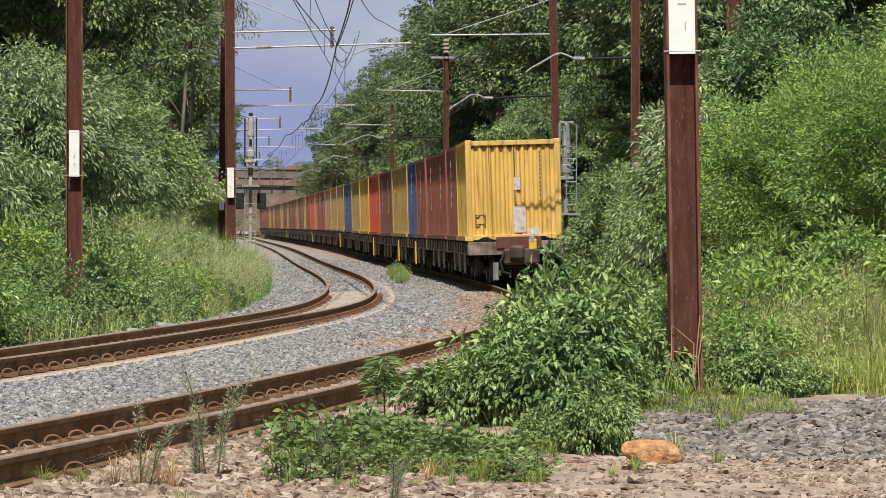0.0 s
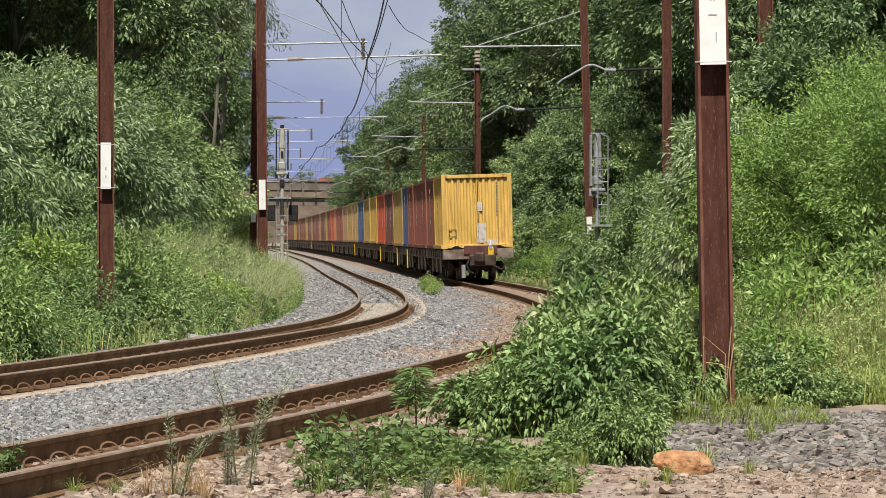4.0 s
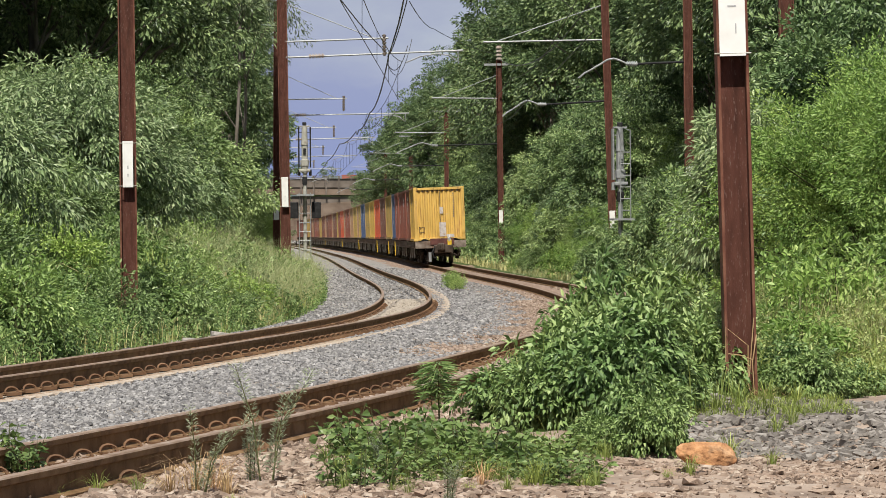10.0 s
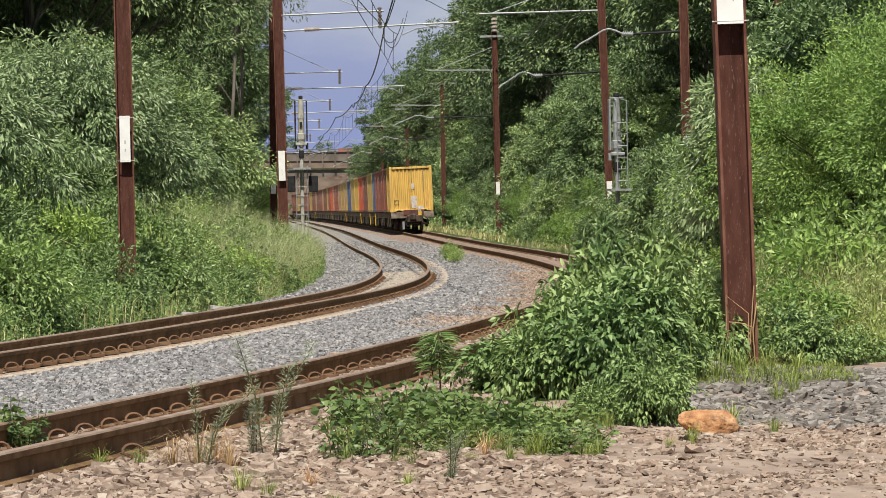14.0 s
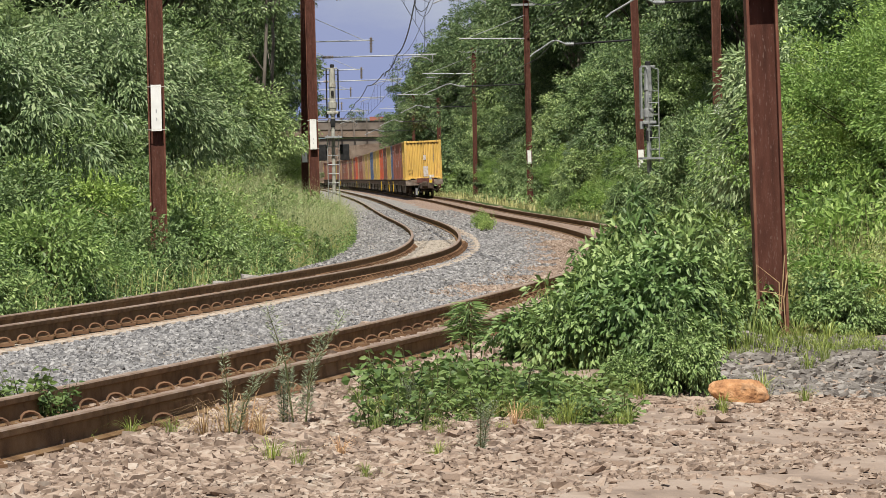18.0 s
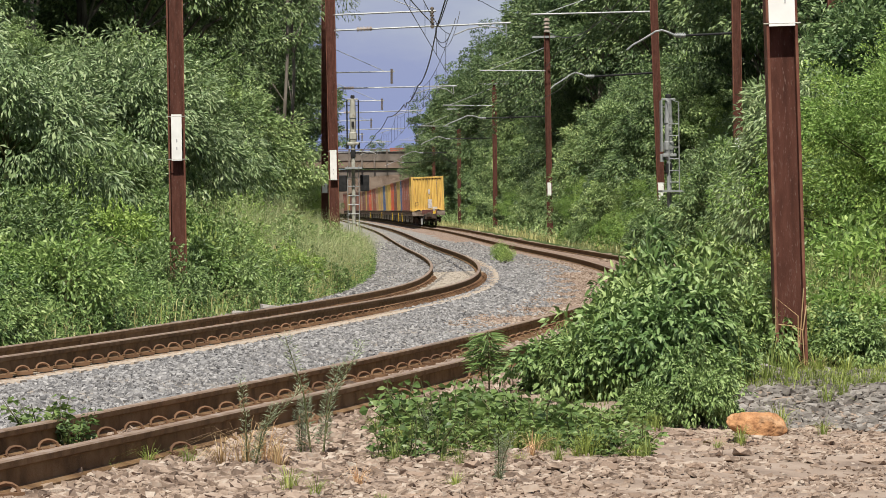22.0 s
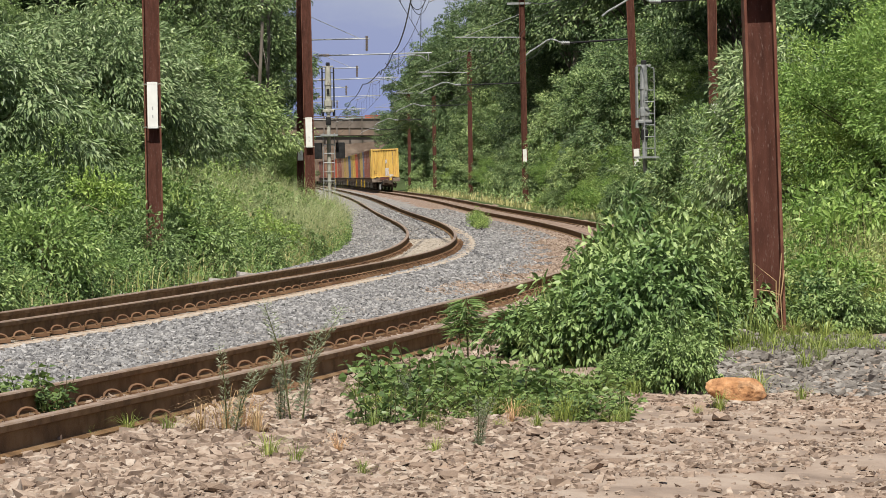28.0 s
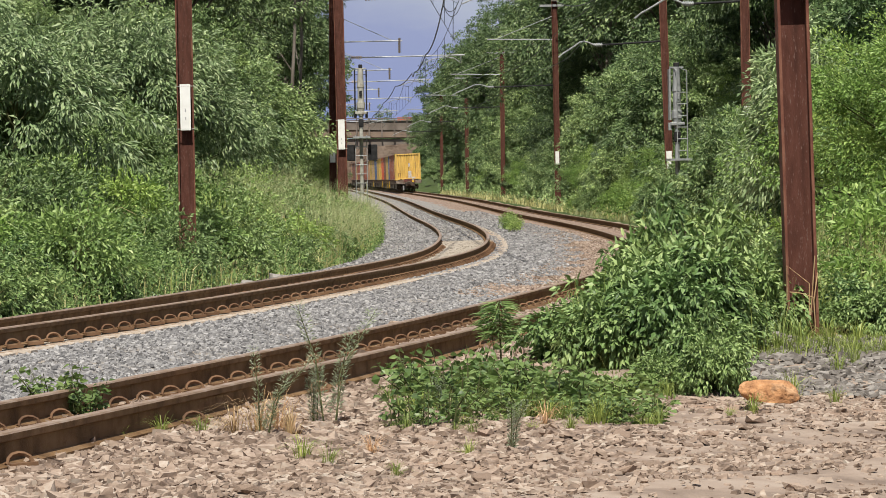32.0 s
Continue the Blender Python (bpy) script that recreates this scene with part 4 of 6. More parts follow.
def container_parts(length, colour, doors, letters, rear=False):
    """A shipping container with its length along y, standing on z = 0; the end at -y faces back along the line."""
    pm = PAINTS[colour]
    c = thing("shipping_container", Matrix(), "", "container")
    hl = length / 2
    for s in (-1, 1):
        bm = corrugated(bmesh.new(), length - 0.24, H - 0.22, int(length / 0.28), 0.036, 0.13)
        part("side_wall", bm, pm, c, m=pose(s * (W / 2 - 0.02), 0, 0, 0, 0, -90 if s < 0 else 90))
        part("bottom_rail", box(bmesh.new(), s * W / 2 - 0.05, s * W / 2 + 0.05, -hl + 0.1, hl - 0.1, 0.02, 0.14), pm, c) if s < 0 else None
        part("top_rail", box(bmesh.new(), s * (W / 2 - 0.03) - 0.03, s * (W / 2 - 0.03) + 0.03, -hl + 0.1, hl - 0.1, H - 0.10, H - 0.01), pm, c)
    for e in (-1, 1):
        if e < 0 and doors:
            d = part("door_end", box(bmesh.new(), -W / 2 + 0.14, W / 2 - 0.14, -hl + 0.06, -hl + 0.10, 0.12, H - 0.12), pm, c)
            for x in (-0.85, -0.35, 0.35, 0.85):
                bar("locking_bar", (x, -hl + 0.03, 0.1), (x, -hl + 0.03, H - 0.1), 0.025, M_GALV, d, n=6)
            for z in (0.55, 1.15, 1.75, 2.25):
                part("hinge", box(bmesh.new(), -W / 2 + 0.10, -W / 2 + 0.36, -hl + 0.01, -hl + 0.06, z - 0.06, z + 0.06), M_GRIME, d)
        elif e < 0:
            bm = corrugated(bmesh.new(), W - 0.28, H - 0.24, 10, 0.045, 0.12)
            part("end_wall", bm, pm, c, m=pose(0, -hl + 0.05, 0))
        else:
            part("end_wall", box(bmesh.new(), -W / 2 + 0.14, W / 2 - 0.14, hl - 0.09, hl - 0.05, 0.12, H - 0.12), pm, c)
        part("end_sill", box(bmesh.new(), -W / 2 + 0.15, W / 2 - 0.15, e * (hl - 0.07) - 0.06, e * (hl - 0.07) + 0.06, 0.03, 0.15, 0.008), pm, c)
        part("end_header", box(bmesh.new(), -W / 2 + 0.15, W / 2 - 0.15, e * (hl - 0.07) - 0.06, e * (hl - 0.07) + 0.06, H - 0.14, H - 0.02, 0.008), pm, c)
        for s in (-1, 1):
            part("corner_post", box(bmesh.new(), s * (W / 2 - 0.075) - 0.075, s * (W / 2 - 0.075) + 0.075, e * (hl - 0.07) - 0.07, e * (hl - 0.07) + 0.07, 0.11, H - 0.11, 0.012), pm, c)
            for z in (0.0, H - 0.118):
                part("corner_casting", box(bmesh.new(), s * (W / 2 - 0.082) - 0.084, s * (W / 2 - 0.082) + 0.084, e * (hl - 0.08) - 0.084, e * (hl - 0.08) + 0.084, z, z + 0.118, 0.012), pm, c)
    part("roof", box(bmesh.new(), -W / 2 + 0.05, W / 2 - 0.05, -hl + 0.08, hl - 0.08, H - 0.05, H - 0.02), pm, c)
    part("floor", box(bmesh.new(), -W / 2 + 0.05, W / 2 - 0.05, -hl + 0.12, hl - 0.12, 0.10, 0.16), M_GRIME, c)
    if letters:
        # worn markings too small to read, as bars
        for i in range(letters):
            y = -hl + length * (i + 0.5) / letters
            for k in range(5):
                part("marking", box(bmesh.new(), -W / 2 - 0.012, -W / 2 - 0.004, y - 0.05, y + 0.05, 0.9 + k * 0.28, 1.1 + k * 0.28), M_BAR if colour in ("mustard", "yellow") else M_FAINT, c)
    if rear:
        part("door_gap", box(bmesh.new(), 0.02, 0.05, -hl + 0.044, -hl + 0.10, 0.15, H - 0.15), M_GRIME, c, "dark seam down the end wall")
        part("patch", box(bmesh.new(), -0.02, 0.30, -hl + 0.043, -hl + 0.06, 0.2, 0.88), M_PATCH, c, "bare grey repair patch")
        part("patch", box(bmesh.new(), 0.32, 0.68, -hl + 0.043, -hl + 0.06, 0.15, 0.30), M_PATCH, c, "bare grey repair patch")
        part("patch", box(bmesh.new(), 0.02, 0.18, -hl + 0.043, -hl + 0.06, 1.3, 1.62), M_PATCH, c, "bare grey repair patch")
        fr = bmesh.new()
        for a in ((-0.99, -0.73, 0.42, 0.44), (-0.99, -0.73, 0.66, 0.68), (-0.99, -0.97, 0.42, 0.68), (-0.75, -0.73, 0.42, 0.68)):
            box(fr, a[0], a[1], -hl + 0.042, -hl + 0.07, a[2], a[3])
        part("placard_frame", fr, M_GRIME, c, "small square placard frame")
        for k in range(11):
            part("marking", box(bmesh.new(), 0.67, 0.71, -hl + 0.043, -hl + 0.06, 1.12 + k * 0.11, 1.19 + k * 0.11), M_BAR, c)
        # nine small dark blocks in a row just below the end header
        for k in range(9):
            x = -1.02 + k * 0.24
            part("vent_notch", box(bmesh.new(), x - 0.04, x + 0.04, -hl + 0.042, -hl + 0.07, H - 0.22, H - 0.15), M_GRIME, c)
        for s in (-0.75, 0.72):
            bm = bmesh.new()
            vs = [bm.verts.new(v) for v in ((s - 0.26, -hl - 0.016, 0.0), (s + 0.26, -hl - 0.016, 0.0), (s + 0.06, -hl - 0.016, 0.10), (s - 0.06, -hl - 0.016, 0.10))]
            bm.faces.new(vs)
            bmesh.ops.solidify(bm, geom=bm.faces[:], thickness=-0.02)
            part("lifting_pocket", bm, M_BLACK, c, "dark pocket in the bottom sill")
    return c


M_PATCH = mat("bare_grey_primer", [(0.42, 0.38, 0.36), (0.55, 0.51, 0.49)], 9, 0.6, stain=(0.33, 0.21, 0.13), stain_scale=7)
DECK = 1.13
PITCH, BODY = 12.95, 12.35


def bogie(parent, y):
    b = part("bogie", box(bmesh.new(), -0.95, 0.95, y - 0.15, y + 0.15, 0.42, 0.66), M_GRIME, parent)
    for s in (-1, 1):
        bm = bmesh.new()
        box(bm, s * 0.86 - 0.07, s * 0.86 + 0.07, y - 1.15, y + 1.15, 0.46, 0.62, 0.03)
        box(bm, s * 0.86 - 0.08, s * 0.86 + 0.08, y - 0.35, y + 0.35, 0.22, 0.46, 0.03)
        for e in (-0.86, 0.86):
            box(bm, s * 0.88 - 0.09, s * 0.88 + 0.09, y + e - 0.16, y + e + 0.16, 0.34, 0.60, 0.03)
        part("side_frame", bm, M_GRIME, b)
    for e in (-0.86, 0.86):
        bm = bmesh.new()
        for s in (-1, 1):
            tube(bm, (s * 0.50, y + e, 0.43), (s * 0.63, y + e, 0.43), 0.43, 0.41, 20)
        tube(bm, (-0.95, y + e, 0.43), (0.95, y + e, 0.43), 0.07, 0.07, 10)
        part("wheelset", bm, M_WHEEL, b, "worn steel wheelset")
    return b


def wagon(brake):
    """A flat container wagon, length along y, rails at z = 0."""
    w = thing("container_wagon", Matrix(), "grimy grey-brown flat wagon carrying containers", "wagon", "wagons of the freight train")
    hb = BODY / 2
    for s in (-1, 1):
        part("side_sill", box(bmesh.new(), s * 1.17 - 0.06, s * 1.17 + 0.06, -hb, hb, DECK - 0.34, DECK - 0.05, 0.01), M_SILL, w)
        for k in range(8):
            y = -hb + 0.8 + k * (BODY - 1.6) / 7
            part("stake_pocket", box(bmesh.new(), s * 1.25 - 0.03, s * 1.25 + 0.03, y - 0.07, y + 0.07, DECK - 0.30, DECK - 0.02), M_GRIME, w)
    part("centre_sill", box(bmesh.new(), -0.25, 0.25, -hb, hb, DECK - 0.55, DECK - 0.10), M_GRIME, w)
    for k in range(7):
        y = -hb + 0.3 + k * (BODY - 0.6) / 6
        part("cross_bearer", box(bmesh.new(), -1.15, 1.15, y - 0.12, y + 0.12, DECK - 0.25, DECK), M_GRIME, w)
    for e in (-1, 1):
        part("headstock", box(bmesh.new(), -1.22, 1.22, e * hb - 0.09, e * hb + 0.09, DECK - 0.36, DECK - 0.02, 0.012), M_SILL, w)
        part("coupler", box(bmesh.new(), -0.12, 0.12, e * (hb + 0.16) - 0.18, e * (hb + 0.16) + 0.18, DECK - 0.42, DECK - 0.16, 0.04), M_GRIME, w)
        bogie(w, e * (hb - 2.0))
    for y in (-2.2, 1.4):
        part("brake_gear", box(bmesh.new(), -0.8, 0.8, y - 0.35, y + 0.35, 0.38, DECK - 0.40, 0.05), M_GRIME, w)
    for k, y in enumerate((-3.1, -2.6, -0.9, 0.1, 0.9, 2.6, 3.2)):
        part("brake_hanger", box(bmesh.new(), -1.20, -1.14, y - 0.05 - 0.03 * (k % 2), y + 0.05, 0.30 + 0.09 * (k % 3), DECK - 0.33, 0.008), M_SILL if k % 3 else M_CREAM, w)
    part("air_tank", tube(bmesh.new(), (-0.85, -1.5, 0.58), (-0.85, -0.4, 0.58), 0.16, 0.16, 12), M_GRIME, w)
    if brake:
        part("handbrake_lever", box(bmesh.new(), -1.29, -1.25, 0.2, 0.32, 0.25, DECK - 0.1), M_YELLOW, w, "yellow handbrake lever")
    return w


def tail_gear(w):
    """What hangs on the last wagon's end."""
    e = -BODY / 2
    part("end_plate", box(bmesh.new(), -0.50, 0.66, e - 0.13, e - 0.09, DECK - 0.20, DECK + 0.10, 0.01), M_REDPLATE, w, "dark red end plate")
    tail = part("tail_marker", box(bmesh.new(), 0.33, 0.53, e - 0.19, e - 0.14, DECK - 0.26, DECK + 0.03, 0.02), M_YELLOW, w, "yellow tail marker board")
    part("tail_lamp", box(bmesh.new(), 0.34, 0.50, e - 0.20, e - 0.14, DECK - 0.08, DECK + 0.15, 0.04), M_GALV, tail, "pale grey tail lamp case")
    part("hook", box(bmesh.new(), 0.41, 0.44, e - 0.17, e - 0.14, DECK + 0.10, DECK + 0.28), M_PLATE, tail)
    part("coupler_knuckle", box(bmesh.new(), -0.16, 0.20, e - 0.52, e - 0.14, DECK - 0.50, DECK - 0.12, 0.07), M_GRIME, w)
    part("buffer_casting", box(bmesh.new(), -0.34, 0.60, e - 0.22, e - 0.08, DECK - 0.62, DECK - 0.20, 0.05), M_GRIME, w)
    hose = bmesh.new()
    path_tube(hose, [Vector((-0.30, e - 0.2, DECK - 0.3)), Vector((-0.42, e - 0.3, DECK - 0.55)), Vector((-0.35, e - 0.3, DECK - 0.8)), Vector((-0.2, e - 0.25, DECK - 0.85))], 0.035)
    part("brake_hose", hose, M_BLACK, w)
    bar("hose_coupling", (-0.53, e - 0.16, DECK - 1.0), (-0.53, e - 0.16, DECK - 0.55), 0.075, M_GALV, w, "pale steel cylinder hanging by the bogie")
    pipes = bmesh.new()
    path_tube(pipes, [Vector((0.75, e - 0.15, DECK - 0.3)), Vector((0.95, e - 0.2, DECK - 0.55)), Vector((0.8, e - 0.2, DECK - 0.75)), Vector((0.5, e - 0.2, DECK - 0.6))], 0.03)
    part("air_pipe", pipes, M_GRIME, w)


# colours from the last wagon forward: one long box or two short ones on each wagon
LOAD = ["mustard brown", "red", "red blue", "mustard", "maroon", "orange", "yellow", "mustard", "blue", "mustard tan", "mustard", "tan", "red", "red tan", "orange",
        "red", "mustard maroon", "maroon", "tan red", "brown", "maroon", "tan brown", "maroon", "mustard", "brown", "red", "maroon tan", "brown", "mustard", "brown", "red", "maroon", "brown"]
SHADE = {"mustard": "mustard yellow", "yellow": "pale yellow", "brown": "red-brown", "red": "oxide-red", "orange": "bright orange-red", "blue": "navy blue", "maroon": "dark maroon", "tan": "faded tan"}
train = []  # thing, metres from the train's end to its middle, height


def build_train():
    first, other = wagon(False), wagon(True)
    done = set()
    kinds = {}
    for i, load in enumerate(LOAD):
        mid = 0.08 + PITCH * i + BODY / 2
        proto = other if i in (2, 3, 5, 9, 14, 21) else first
        w = copy_thing(proto, Matrix()) if proto in done else proto
        done.add(proto)
        train.append((w, mid, 0.0))
        boxes = load.split()
        for k, colour in enumerate(boxes):
            short = len(boxes) == 2
            rear = i == 0 and k == 0
            col = "yellow" if rear else colour
            key = (colour, short, rear, i in (5, 6))
            if key not in kinds:
                kinds[key] = c = container_parts(6.058 if short else 12.192, col, key[3], 1 if short else 2, rear)
            else:
                c = copy_thing(kinds[key], Matrix())
            tagged(c, ("weathered yellow" if rear else SHADE[colour]) + (" short" if short else " long") + " corrugated steel container on its wagon" + (", patched end" if rear else ""), "container", "containers of the freight train")
            train.append((c, mid + ((-3.1 if k == 0 else 3.1) if short else 0.0), DECK))
    tail = first
    tail_gear(tail)


build_train()
END_Y, SPEED = 103.0, 9.07


def train_pose(mid, z, t):
    y = END_Y + SPEED * t + mid
    p, a = on_line(y, float(apart(y)))
    tilt = 1.2 - math.degrees(math.atan(CANT / GAUGE))
    return pose(p.x, p.y, LIFT - float(dip(y)), 0, tilt, a) @ Matrix.Translation((0, 0, z))


def motions():
    for ob, mid, z in train:
        walk(ob, [(t, train_pose(mid, z, t)) for t in np.arange(0.0, 32.1, 2.0)])


# ---- plants ----
def unit(v):
    return v / np.maximum(np.linalg.norm(v, axis=-1, keepdims=True), 1e-6)


def leaves(name, P, D, length, width, material, fold=0.25, detailed=False, seed=0, face=None):
    """Leaves at the points P along the ways D: each a folded blade of its own length and width."""
    r = np.random.default_rng(seed)
    n = len(P)
    L = (length * (0.6 + 0.7 * r.random(n)))[:, None]
    Wd = (width * (0.7 + 0.6 * r.random(n)))[:, None]
    D = unit(D)
    S = unit(np.cross(D, unit((np.array([0, 0, 1.0]) if face is None else face) + r.normal(0, 0.5, (n, 3)))))
    N = np.cross(S, D)
    if detailed:
        b = P
        m1, m2, t = P + D * L * 0.3 - N * L * 0.02, P + D * L * 0.65 - N * L * 0.06, P + D * L - N * L * 0.2
        V = np.stack([b, m1 + S * Wd * 0.5 + N * Wd * fold, m2 + S * Wd * 0.36 + N * Wd * fold * 0.6, t, m2 - S * Wd * 0.36 + N * Wd * fold * 0.6, m1 - S * Wd * 0.5 + N * Wd * fold, m1, m2], 1)
        f = np.array([(0, 1, 6), (1, 2, 7), (1, 7, 6), (2, 3, 7), (3, 4, 7), (4, 5, 6), (4, 6, 7), (5, 0, 6)])
        k = 8
    else:
        m = P + D * L * 0.5 + N * Wd * fold
        V = np.stack([P, m + S * Wd * 0.5, P + D * L - N * L * 0.12, m - S * Wd * 0.5], 1)
        f = np.array([(0, 1, 2), (0, 2, 3)])
        k = 4
    F = (f[None] + k * np.arange(n)[:, None, None]).reshape(-1, 3)
    return raw_mesh(name, V.reshape(-1, 3), F, material)


def crown_points(r, nclump, per, size, centre, clump, droop, shell=0.55):
    """Points and leaf ways for a crown: clumps scattered in an uneven ellipsoid, thinner inside."""
    d = unit(r.normal(0, 1, (nclump, 3)))
    d[:, 2] = np.where(d[:, 2] < -0.55, -d[:, 2] * 0.5, d[:, 2])
    lump = 1 + 0.28 * np.sin(d[:, 0] * 4.1 + 1) * np.cos(d[:, 1] * 3.7) + 0.18 * np.sin(d[:, 2] * 6 + d[:, 0] * 5)
    rad = (shell + (1 - shell) * r.random(nclump) ** 0.6) * lump
    C = d * rad[:, None] * np.array(size) + np.array(centre)
    cs = clump * (0.6 + 0.8 * r.random(nclump))
    q = unit(r.normal(0, 1, (nclump, per, 3)))
    P = C[:, None] + q * (cs[:, None, None] * (0.25 + 0.75 * r.random((nclump, per, 1)) ** 0.5)) * np.array([1, 1, 0.62])
    W_ = q + 0.7 * d[:, None] + r.normal(0, 0.35, (nclump, per, 3)) + np.array([0, 0, -droop])
    face = 0.7 * q + (d * 0.5 + np.array([0, 0, 0.6]))[:, None]
    return C, P.reshape(-1, 3), W_.reshape(-1, 3), face.reshape(-1, 3)


def plant(name, label, category, group, seed, height, size, nclump, per, clump, leaf, leaf_mat_, droop, trunk=0.0, bark=None, shell=0.55, low=0.45, detailed=False):
    """One plant: a stem with limbs out to its clumps, and a crown of leaves. Its foot is at the origin."""
    r = np.random.default_rng(seed)
    g = thing(name, Matrix.Translation((0, 0, -50)), label, category, group)
    cz = height - size[2] * 0.95
    C, P, D, face = crown_points(r, nclump, per, size, (0, 0, cz), clump, droop, shell)
    bm = bmesh.new()
    top = Vector((r.normal(0, 0.03) * height, r.normal(0, 0.03) * height, cz + size[2] * 0.5))
    r0 = trunk or 0.02 * height
    knee = Vector((top.x * 0.3 + r.normal(0, 0.02) * height, top.y * 0.3, top.z * 0.45))
    tube(bm, (0, 0, -0.6), knee, r0, r0 * 0.75, 8)
    tube(bm, knee, top, r0 * 0.75, r0 * 0.3, 8)
    for c in C[:: max(1, nclump // 26)]:
        za = min(max(c[2] - 0.7 * math.hypot(c[0] - top.x, c[1] - top.y) - 0.04 * height, 0.12 * height), top.z * 0.96)
        a = Vector((0, 0, 0)).lerp(knee, za / knee.z) if za < knee.z else knee.lerp(top, (za - knee.z) / (top.z - knee.z))
        if c[2] > a.z - 0.1 * height:
            mid = a.lerp(Vector(c), 0.5) + Vector((0, 0, 0.04 * height))
            tube(bm, a, mid, r0 * 0.28, r0 * 0.2, 5)
            tube(bm, mid, c, r0 * 0.2, r0 * 0.07, 5)
    tagged(part("trunk" if trunk else "stem", bm, bark or M_STEM, g), kind="stuff")
    tagged(part("crown", leaves("crown", P, D, leaf[0], leaf[1], leaf_mat_, 0.2, detailed, seed, face), None, g), kind="stuff")
    return g


def put(proto, x, y, scale, sink=0.05, tall=1.0):
    """Sets out a copy of a plant on the ground, turned by chance."""
    z = float(ground_z(x, y)) - sink
    m = pose(x, y, z, rng.normal(0, 3), rng.normal(0, 3), rng.uniform(0, 360))
    o = copy_thing(proto, m)
    o.matrix_basis = m @ Matrix.Diagonal((scale, scale, scale * tall, 1))
    return o


def retire(protos):
    for p in protos:
        for o in (*p.children_recursive, p):
            bpy.data.objects.remove(o)


SH = [plant("shrub", "dense mid-green shrub on the bank", "shrub", "shrubs of the banks", 11 + i, 2.6, (1.5, 1.5, 1.25), 150, 125, 0.27, (0.088, 0.037), L_MID, 0.5) for i in range(3)]
SB = [plant("bush", "bright yellow-green small-leaved shrub", "bush", "bright bushes", 21 + i, 2.8, (1.5, 1.5, 1.35), 140, 165, 0.27, (0.052, 0.026), L_BRIGHT, 0.3) for i in range(2)]
SC = [plant("sapling", "sapling with broad drooping grey-green leaves", "sapling", "broad-leaved saplings", 31 + i, 3.0, (1.5, 1.5, 1.4), 190, 66, 0.30, (0.132, 0.043), L_BROAD, 0.8) for i in range(2)]
TD = [plant("tree", "dense dark-green tree of the wooded slope", "tree", "dark trees", 41 + i, 10.5, (3.1, 3.1, 4.4), 290, 120, 0.52, (0.170, 0.075), L_DARK, 0.5, 0.17, M_BARK) for i in range(3)]
SR = [plant("thicket_bush", "leafy mid-green bush of the train-side thicket", "bush", "thicket bushes", 15 + i, 2.6, (1.5, 1.5, 1.25), 125, 85, 0.29, (0.130, 0.055), L_THICK, 0.55) for i in range(3)]
TM = [plant("young_tree", "leafy mid-green young tree beside the line", "tree", "young trees", 45 + i, 7.0, (2.3, 2.3, 3.2), 205, 105, 0.47, (0.17, 0.075), L_THICK, 0.6, 0.09, M_BARK) for i in range(2)]
TB = plant("gum_tree", "tall gum tree with bare pale trunk", "tree", "bare gums", 58, 17.0, (2.5, 2.5, 5.8), 210, 90, 0.5, (0.16, 0.04), L_GUM, 1.0, 0.085, M_BARK, 0.3)
TG = [plant("tree", "tall gum tree with pale trunk and hanging leaves", "tree", "gum trees", 51 + i, 14.0, (2.8, 2.8, 5.4), 330, 105, 0.48, (0.155, 0.038), L_GUM, 1.1, 0.19, M_BARK, 0.3) for i in range(2)]
WD = [plant("weed", "leafy green weed in the verge", "weed", "weeds of the verge", 61 + i, 0.75, (0.48, 0.48, 0.38), 70, 30, 0.12, (0.062, 0.028), (L_NEAR, L_MID, L_BRIGHT)[i], 0.4) for i in range(3)]


def xo(y, o):
    return float(line_x(y)) + o


